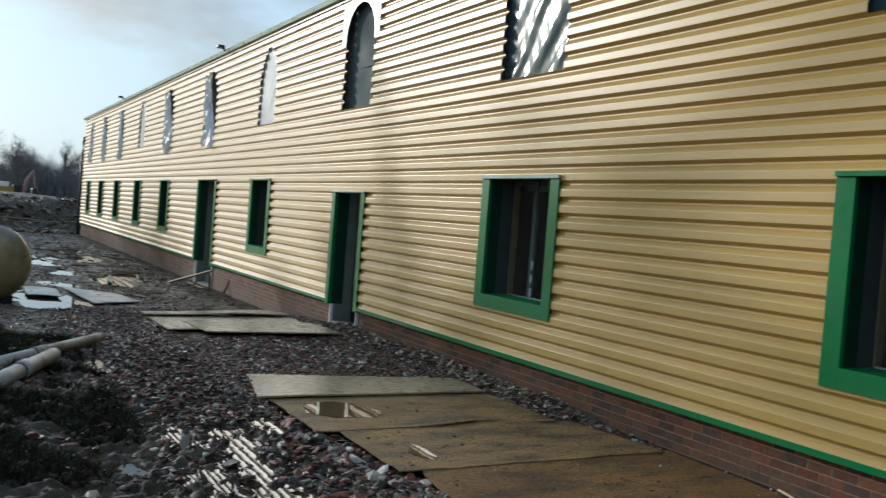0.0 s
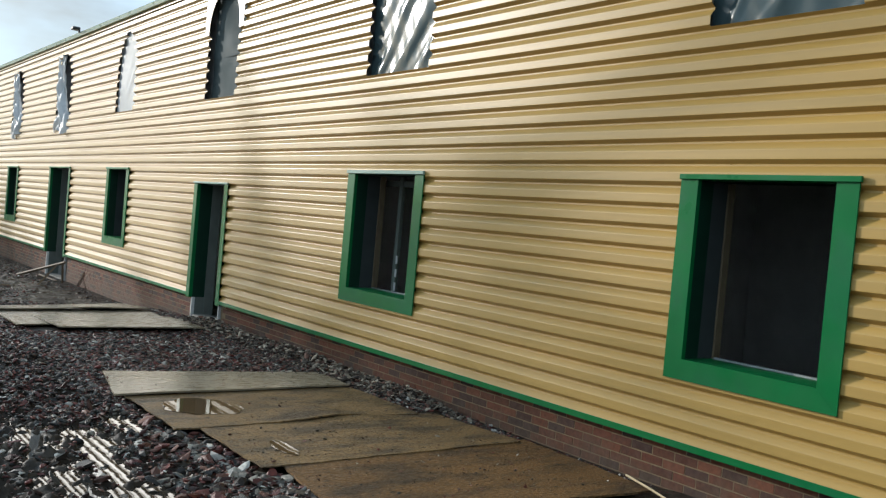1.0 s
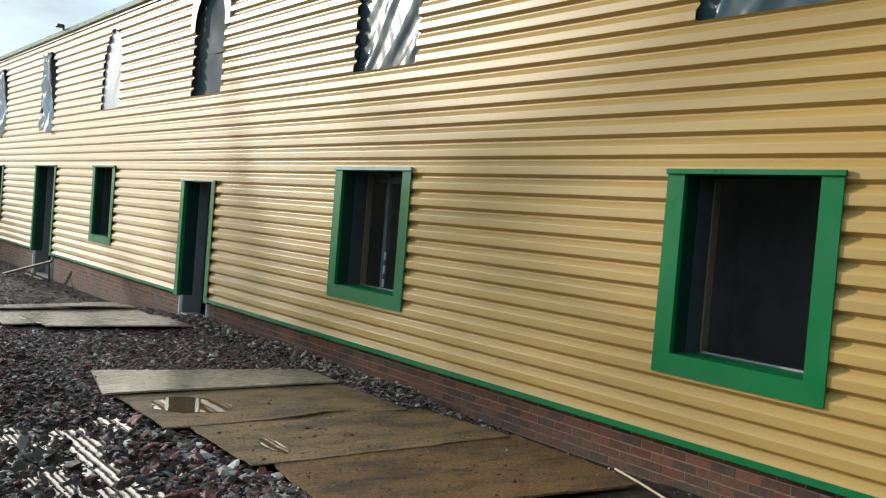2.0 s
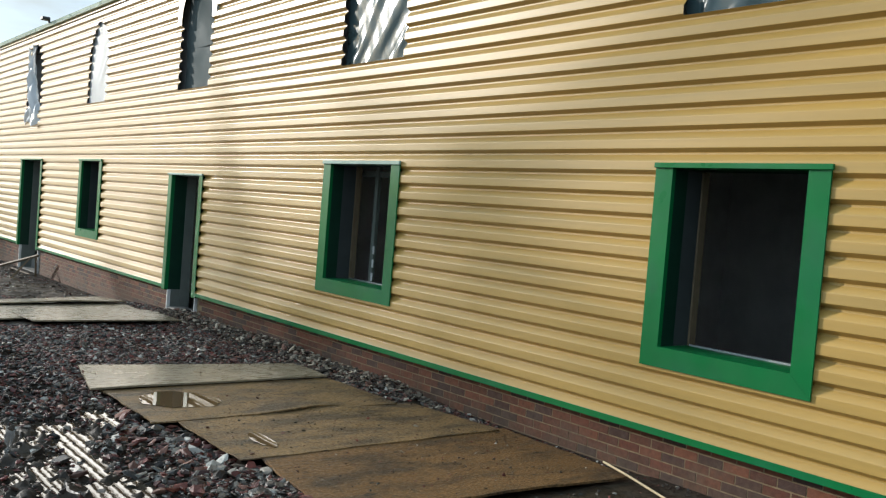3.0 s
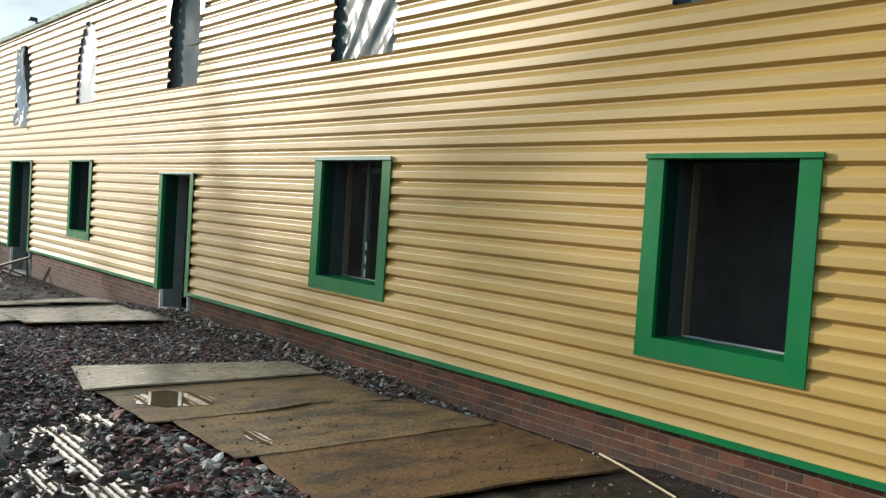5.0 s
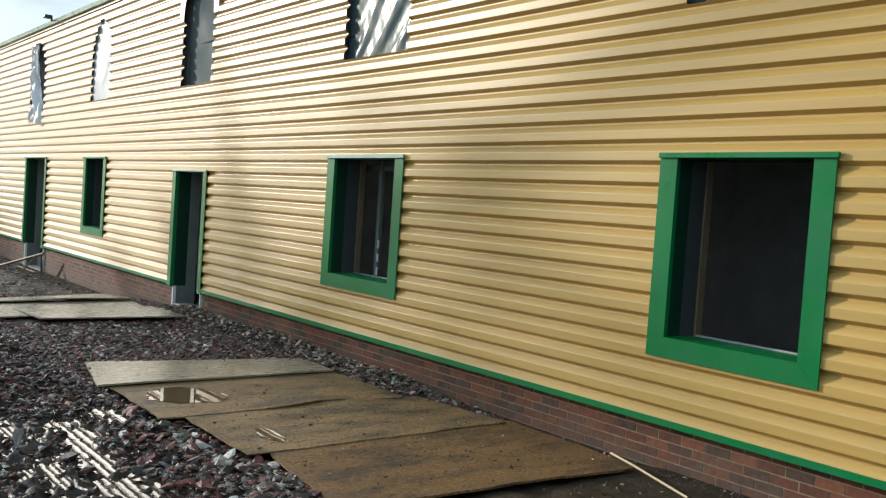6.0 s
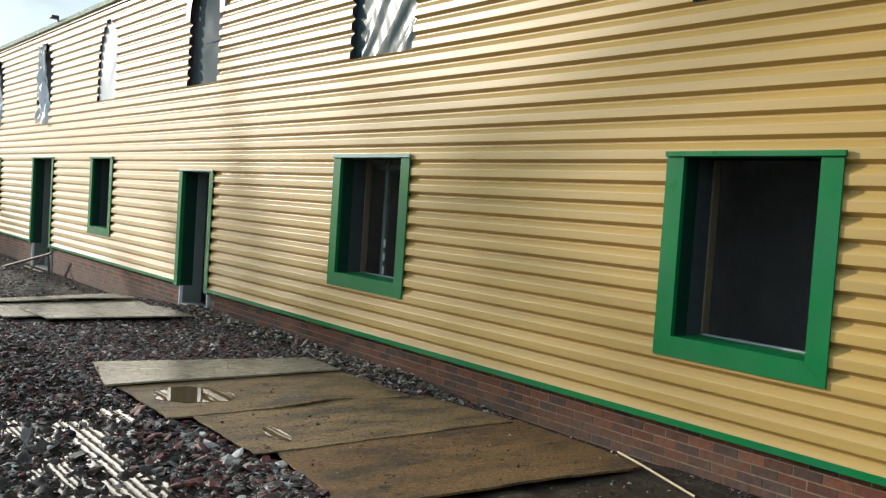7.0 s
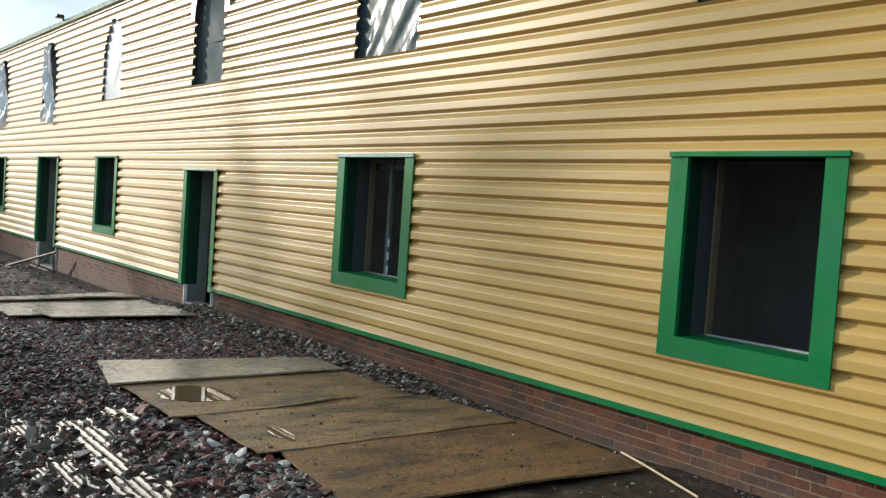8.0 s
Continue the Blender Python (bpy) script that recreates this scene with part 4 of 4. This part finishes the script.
def offcuts():
    """Timber offcuts trodden into the mud along the wall and lying on the mound."""
    r = random.Random(19)
    for x, y, n, lo, hi in ((-23, -1.9, 7, 0.4, 1.2), (-30, -1.5, 5, 0.5, 1.6), (-15.5, -1.6, 4, 0.3, 0.8), (-49.5, -2.0, 5, 1.5, 3.0)):
        for _ in range(n):
            cx, cy, half, a, w = x + r.uniform(-2.5, 2.5), y + r.uniform(-1.0, 1.0), r.uniform(lo, hi) / 2, r.uniform(0, 3.14), r.uniform(0.02, 0.05)
            ends = [(cx + k * half * math.cos(a), cy + k * half * math.sin(a)) for k in (-1, 1)]
            zs = [float(ground_height(*e)) + 0.02 for e in ends]
            ob = new("timber_offcut", mesh_of("timber_offcut", *tube_data([(*e, z) for e, z in zip(ends, zs)], [w, w], 4), M_TIMBER))
            tagged(ob, "muddy timber offcut lying on the ground", "timber offcut", group="timber offcuts")


offcuts()


def trestle():
    t = thing("broken_trestle", "broken timber trestle leaning at the doorway", "trestle", (-18.0, -0.4, -0.28))
    for nm, p, q, w in (("rail", (-19.6, -0.72, -0.28), (-17.3, -0.20, 0.24), 0.035), ("leg", (-17.4, -0.22, 0.22), (-17.7, -0.12, -0.30), 0.025),
                        ("leg", (-17.6, -0.27, 0.18), (-17.3, -0.75, -0.30), 0.025), ("brace", (-19.0, -0.35, -0.2), (-18.1, -0.15, -0.27), 0.022)):
        part(nm, mesh_of(nm, *tube_data([p, q], [w, w], 4), M_TIMBER), t)


trestle()


def pipe(a, b, r, collar, name="drain_pipe"):
    a, b = Vector(a), Vector(b)
    t = thing(name, "grey plastic drain pipe with a collar lying on the mud", "drain pipe", a[:], group="drain pipes")
    d = (b - a).normalized()
    part("barrel", mesh_of("barrel", *tube_data([a, b], [r, r], 18), M_PIPE, True), t)
    c = a + (b - a) * collar
    part("collar", mesh_of("collar", *tube_data([c - d * 0.02, c - d * 0.02, c + d * 0.22, c + d * 0.22], [r, r * 1.16, r * 1.16, r], 18), M_PIPE, True), t)
    part("seal", mesh_of("seal", *tube_data([c - d * 0.045, c - d * 0.02], [r * 1.1, r * 1.1], 18), M_BLACK, True), t, "black rubber seal")


pipe((-4.9, -5.81, 0.05), (-7.75, -3.98, 0.03), 0.062, 0.52)
pipe((-3.4, -5.74, 0.10), (-6.17, -4.68, 0.06), 0.078, 0.62)


def tank():
    c = Vector((-13.6, -5.0, 0.47))
    t = thing("fuel_tank", "olive painted steel site tank with rounded ends and rust", "tank", (c.x, c.y, c.z - 0.85))
    d = Vector((-0.95, -0.32, 0)).normalized()
    r, pts, rad = 0.68, [], []
    for s, q in ((-0.02, 0.02), (0.0, 0.25), (0.05, 0.5), (0.14, 0.75), (0.26, 0.92), (0.4, 1.0), (0.42, 1.012), (0.46, 1.012), (0.48, 1.0), (2.2, 1.0), (2.35, 0.9), (2.48, 0.6), (2.55, 0.05)):
        pts.append(c + d * s - d * 0.3)
        rad.append(r * q)
    part("shell", mesh_of("shell", *tube_data(pts, rad, 40), M_TANK, True), t)
    for s in (0.5, 1.9):
        q = c + d * s
        part("cradle", box("cradle", (q.x - 0.1, q.y - 0.5, q.z - 0.95), (q.x + 0.1, q.y + 0.5, q.z - 0.6), M_DARK_METAL, 0.01), t, "dark steel cradle")


tank()

board([(-13.9, -3.25, -0.215), (-14.5, -2.25, -0.22), (-15.6, -2.6, -0.20), (-16.9, -3.55, -0.22)], 0.012, M_SHEET, "grey wet board half sunk in mud", 21)
board([(-15.0, -4.35, -0.21), (-14.8, -3.75, -0.20), (-16.4, -3.7, -0.21), (-16.9, -4.3, -0.22)], 0.012, M_SHEET, "grey wet board half sunk in mud", 22)
board([(-11.2, -4.1, -0.17), (-11.3, -3.4, -0.17), (-11.7, -3.3, -0.18), (-12.0, -4.1, -0.18)], 0.008, M_SHEET, "grey wet board half sunk in mud", 23)


def floodlight(x):
    f = thing("floodlight", "small dark floodlight on the eaves", "floodlight", (x, -0.12, 5.6), group="eaves floodlights")
    part("bracket", box("bracket", (x - 0.02, -0.15, 5.55), (x + 0.02, -0.11, 5.63), M_DARK_METAL, 0.004), f)
    part("housing", box("housing", (x - 0.11, -0.30, 5.60), (x + 0.11, -0.13, 5.67), M_DARK_METAL, 0.02), f)


for x in (-17.9, -32.9):
    floodlight(x)


def downpipe():
    d = thing("downpipe", "dark downpipe at the far corner of the building", "downpipe", (X0 - 0.12, 0.05, -0.4))
    part("pipe", mesh_of("pipe", *tube_data([(X0 + 0.05, 0.0, 4.6), (X0 - 0.2, 0.0, 4.35), (X0 - 0.32, 0.0, 3.9), (X0 - 0.32, 0.0, -0.4)], [0.08] * 4, 10), M_DARK_METAL, True), d)


downpipe()


def polythene(a, b, lo, hi, seed, mode):
    """Plastic sheeting: taut and creased in the opening, or torn, bunched up and hanging over the sill."""
    r = random.Random(seed)
    nx, nz = (64, 64) if seed < 32 else (36, 48)
    ph = [r.uniform(0, 6.28) for _ in range(8)]
    folds = [(r.uniform(-0.9, 1.0), r.uniform(0.55, 1.25), r.uniform(0.05, 0.16), r.uniform(0.006, 0.024) * (0.4 if seed > 32 else 1)) for _ in range(11)]
    mid, half, v = (a + b) / 2, (b - a) / 2, []
    swing = r.choice((-1, 1))
    for j in range(nz + 1):
        for i in range(nx + 1):
            u, w = i / nx, j / nz
            z, wid = lo + (hi - lo) * w, half
            if mode == 0:
                x = mid + (2 * u - 1) * (wid + 0.05)
                y = 0.062 + 0.010 * math.sin(5 * w + 2 * u + ph[4])
                pull = sum(deep * max(0.0, 1 - abs(u - slope * w - at) / wide) for at, slope, wide, deep in folds)
                if seed < 33:
                    y += 0.030 - 0.032 * math.tanh(pull / 0.035) + 0.003 * math.sin(26 * (u - 0.9 * w) + 3 * math.sin(4 * w + ph[2])) + 0.002 * math.sin(37 * u + 21 * w + ph[3])
                else:
                    y -= pull
            else:
                wid = half * (0.26 + 0.6 * (1 - w) ** 3 + 0.2 * abs(math.sin(5 * w + ph[5]))) * (0.6 if seed > 36 else 1)
                x = mid + swing * half * (0.62 * smooth01(0.15, 0.5, w) - 0.25 * math.sin(3.6 * w) * (seed % 2)) + (2 * u - 1) * wid
                x = min(max(x, a - 0.05 * (1 - w)), b + 0.05 * (1 - w))
                bulge = math.sin(math.pi * u) * (1 - w) ** 2
                y = 0.05 - 0.12 * bulge + 0.05 * math.sin(9 * u + 7 * w + ph[0]) + 0.035 * math.sin(17 * u - 11 * w + ph[1]) + 0.02 * math.sin(31 * u + 19 * w + ph[2])
                z += -0.14 * (1 - w) ** 2 * (1 + 0.5 * math.sin(7 * u + ph[7])) + 0.02 * math.sin(21 * u + 5 * w)
            v.append((x, min(max(y, 0.056) if mode == 0 else y, 0.12), z))
    k = nx + 1
    f = [(j * k + i, j * k + i + 1, (j + 1) * k + i + 1, (j + 1) * k + i) for j in range(nz) for i in range(nx)]
    ob = new("polythene_sheet", mesh_of("polythene_sheet", v, f, M_POLY if mode == 0 and seed < 33 else M_POLY_BUNCHED, True))
    label = "creased clear polythene taped across an upper opening" if mode == 0 else "torn white polythene bunched over an upper opening's sill"
    return tagged(ob, label, "polythene sheet", group="polythene over upper openings")


def membrane(a, b):
    """Grey sheet added behind the uncovered opening for an even grey, in two lapped widths."""
    m = thing("membrane_panel", "dull grey sheet added across an arched opening", "membrane", (a, 0.3, UP_LO))
    lap = UP_LO + 0.72
    for lo, hi, y in ((UP_LO - 0.05, lap, 0.145), (lap - 0.04, UP_HI + 0.05, 0.135)):
        nx, nz, v = 12, 10, []
        for j in range(nz + 1):
            for i in range(nx + 1):
                u, w = i / nx, j / nz
                v.append((a - 0.04 + (b - a + 0.08) * u, y + 0.006 * math.sin(6 * u + 4 * w) + 0.004 * math.sin(13 * u - 7 * w), lo + (hi - lo) * w))
        k = nx + 1
        f = [(j * k + i, j * k + i + 1, (j + 1) * k + i + 1, (j + 1) * k + i) for j in range(nz) for i in range(nx)]
        part("width", mesh_of("width", v, f, M_GREY_FILL, True), m)


membrane(*UPPER[2])
for k, (a, b) in enumerate(UPPER):
    if k == 2:
        continue
    if k in (0, 1, 3, 6):
        polythene(a, b, UP_LO - 0.03, UP_HI + 0.03, 30 + k, 0)
    else:
        polythene(a, b, UP_LO - 0.15, UP_HI - 0.1, 30 + k, 1)


# ---- far things ----
def tree(name, at, height, seed, label, spread=0.5, depth=5, kids=(3, 5), bole=0.3, girth=0.028, limb=1.0):
    r = random.Random(seed)
    t = thing(name, label, "tree", at, group="bare trees")
    trunk_data, crown = [], []

    def grow(p, d, length, rad, level):
        pts, rads, q = [p], [rad], p
        n = 4
        for i in range(n):
            d = (d + Vector((r.gauss(0, 0.13), r.gauss(0, 0.13), r.gauss(0.03, 0.08)))).normalized()
            q = q + d * length / n
            pts.append(q)
            rads.append(rad * (1 - 0.42 * (i + 1) / n))
        (trunk_data if level == 0 else crown).append(tube_data(pts, rads, 7 if level < 2 else 4 if level < 4 else 3, False))
        if level >= depth:
            return
        for _ in range(r.randint(*kids)):
            i = r.randint(2, n) if level else r.randint(1, n)
            side = Vector((r.gauss(0, 1), r.gauss(0, 1), r.gauss(0.15, 0.5))).normalized()
            grow(pts[i], (d * (1 - spread) + side * spread + Vector((0, 0, 0.18))).normalized(), length * (limb if level == 0 else 1) * r.uniform(0.6, 0.8), rads[i] * r.uniform(0.55, 0.75), level + 1)
        grow(pts[-1], d, length * (limb if level == 0 else 1) * 0.75, rads[-1], level + 1)

    grow(Vector(at), Vector((0, 0, 1)), height * bole, height * girth, 0)
    part("trunk", mesh_of("trunk", *joined(trunk_data), M_HAZE_BARK), t)
    part("crown", mesh_of("crown", *joined(crown), M_HAZE_BARK), t)
    return t


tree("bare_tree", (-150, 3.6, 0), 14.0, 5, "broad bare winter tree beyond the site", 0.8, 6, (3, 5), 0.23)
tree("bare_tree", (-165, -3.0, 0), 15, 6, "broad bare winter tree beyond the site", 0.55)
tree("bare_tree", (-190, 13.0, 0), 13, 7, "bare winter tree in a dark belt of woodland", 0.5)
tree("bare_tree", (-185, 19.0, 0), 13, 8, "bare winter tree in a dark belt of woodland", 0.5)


# unseen trees added between the low sun and the wall to cast its shade
SHADE = "unseen bare tree added to shade the wall"
tree("bare_tree", (-26.6, -10.4, -0.2), 8.2, 11, SHADE, 0.4, 5, (3, 4), 0.34, 0.036)
tree("bare_tree", (-28.6, -10.9, -0.2), 9.6, 14, SHADE, 0.4, 1, (1, 2), 0.80, 0.030)
tree("bare_tree", (-24.4, -10.6, -0.2), 8.4, 15, SHADE, 0.5, 5, (3, 4), 0.78, 0.020, 0.34)
# added row, out of view, that dims the far end's lower wall
shade_row_tree = tree("bare_tree", (-50.0, -14.0, -0.2), 9.2, 16, SHADE, 0.5, 5, (3, 4), 0.36, 0.030)
for x, y, turn in ((-56.0, -13.6, 70), (-62.5, -14.3, 160), (-69.0, -13.8, 250)):
    copy_thing(shade_row_tree, pose(x, y, -0.2, 0, 0, turn))


def woods():
    """A far belt of bare scrub: many thin upright twigs."""
    r = np.random.RandomState(3)
    verts, faces, k = [], [], 0
    for _ in range(24000):
        x, y = r.uniform(-215, -165), r.uniform(-40, 60)
        h = r.uniform(2.0, 8.0) * (0.8 + 0.12 * math.sin(y * 0.35) + 0.1 * math.sin(y * 0.9 + 1)) * (1.25 if y > 6 else 1.0)
        dx, dy, w = r.normal(0, 0.16) * h, r.normal(0, 0.16) * h, r.uniform(0.04, 0.2)
        verts += [(x, y - w, 0), (x, y + w, 0), (x + w, y, 0), (x + dx, y + dy, h)]
        faces += [(k, k + 1, k + 3), (k + 1, k + 2, k + 3), (k + 2, k, k + 3)]
        k += 4
    tagged(new("far_woods", mesh_of("far_woods", verts, faces, M_HAZE_SCRUB)), "dark belt of bare scrub and woodland far beyond the site", "woodland", kind="stuff")


woods()


def excavator(at):
    x, y, z = at
    e = thing("excavator", "red tracked excavator with a raised arm behind the mound", "excavator", at)
    for s in (-0.7, 0.7):
        part("track", box("track", (x - 1.4, y + s - 0.22, z), (x + 1.4, y + s + 0.22, z + 0.6), M_BLACK, 0.2), e, "black track")
    part("body", box("body", (x - 1.3, y - 0.85, z + 0.65), (x + 0.9, y + 0.85, z + 1.5), M_RED, 0.1), e)
    part("cab", box("cab", (x - 0.2, y - 0.8, z + 1.5), (x + 1.0, y - 0.05, z + 2.2), M_BLACK, 0.1), e, "dark glazed cab")
    part("boom", mesh_of("boom", *tube_data([(x + 0.9, y + 0.0, z + 1.3), (x + 0.8, y + 0.25, z + 2.6), (x + 0.8, y + 0.75, z + 3.5)], [0.13, 0.17, 0.10], 4), M_RED), e)
    part("arm", mesh_of("arm", *tube_data([(x + 0.8, y + 0.75, z + 3.6), (x + 0.8, y + 0.95, z + 2.0)], [0.10, 0.08], 4), M_RED), e)
    part("bucket", box("bucket", (x + 0.4, y + 0.7, z + 1.5), (x + 1.2, y + 1.2, z + 2.0), M_DARK_METAL, 0.1), e)


excavator((-84, -0.3, -0.1))


def dumper(at):
    x, y, z = at
    e = thing("site_dumper", "yellow site dumper parked behind the mound", "dumper", at)
    for dx in (-1.0, 1.0):
        for dy in (-0.6, 0.6):
            part("wheel", mesh_of("wheel", *tube_data([(x + dx, y + dy - 0.15, z + 0.5), (x + dx, y + dy + 0.15, z + 0.5)], [0.5, 0.5], 16), M_BLACK), e)
    part("chassis", box("chassis", (x - 1.4, y - 0.5, z + 0.5), (x + 1.4, y + 0.5, z + 0.9), M_YELLOW, 0.05), e)
    part("skip", mesh_of("skip", *prism_data([(x - 0.2, z + 0.9), (x + 1.3, z + 0.9), (x + 1.7, z + 1.8), (x - 0.4, z + 1.8)], y - 0.75, y + 0.75), M_YELLOW), e)
    part("roll_bar", box("roll_bar", (x - 1.2, y - 0.5, z + 0.9), (x - 0.7, y + 0.5, z + 2.2), M_WHITE, 0.05), e)


dumper((-82, -1.9, 0.1))

# ---- brickwork ----
def brickwork():
    pl = thing("brick_plinth", "red brick plinth with pale mortar, muddy at the foot", "brick plinth", kind="structure")
    jambs = [(a + 0.12, b - 0.12) for a, b, _ in DOORS]
    cuts = [X0] + [v for a, b in sorted(jambs) for v in (a, b)] + [X1]
    for a, b in zip(cuts[::2], cuts[1::2]):
        part("mortar_bed", box("mortar_bed", (a, 0.0925, -0.6), (b, 0.155, 0.36), M_MORTAR), pl, "pale mortar behind the bricks")
    r = random.Random(2)
    single = [mesh_of("brick", *box_data((-0.1075, 0, -0.0325), (0.1075, 0.05, 0.0325)), M_BRICK)]
    rest = []
    for c in range(12):
        z = 0.300 - 0.076 * c
        row = np.arange(X0 + 0.11 + (0.1125 if c % 2 else 0), X1, 0.225)
        for x, foot in zip(row.tolist(), ground_height(row, np.full(len(row), -0.02)).tolist()):
            if not any(a - 0.09 < x < b + 0.09 for a, b in jambs) and z + 0.04 > foot - 0.03:
                dy = 0.090 + r.uniform(-0.001, 0.001)
                if -6.2 < x < 2.2:
                    ob = new("brick", single[0])
                    ob.parent = pl
                    ob.matrix_basis = pose(x + r.uniform(-0.002, 0.002), dy, z + r.uniform(-0.0015, 0.0015), 0, r.uniform(-0.4, 0.4), 0)
                else:
                    rest.append(box_data((x - 0.1075, dy, z - 0.0325), (x + 0.1075, dy + 0.05, z + 0.0325)))
    tagged(part("far_bricks", mesh_of("far_bricks", *joined(rest), M_BRICK_FAR), pl, "red bricks further along the plinth"), kind="stuff")


brickwork()
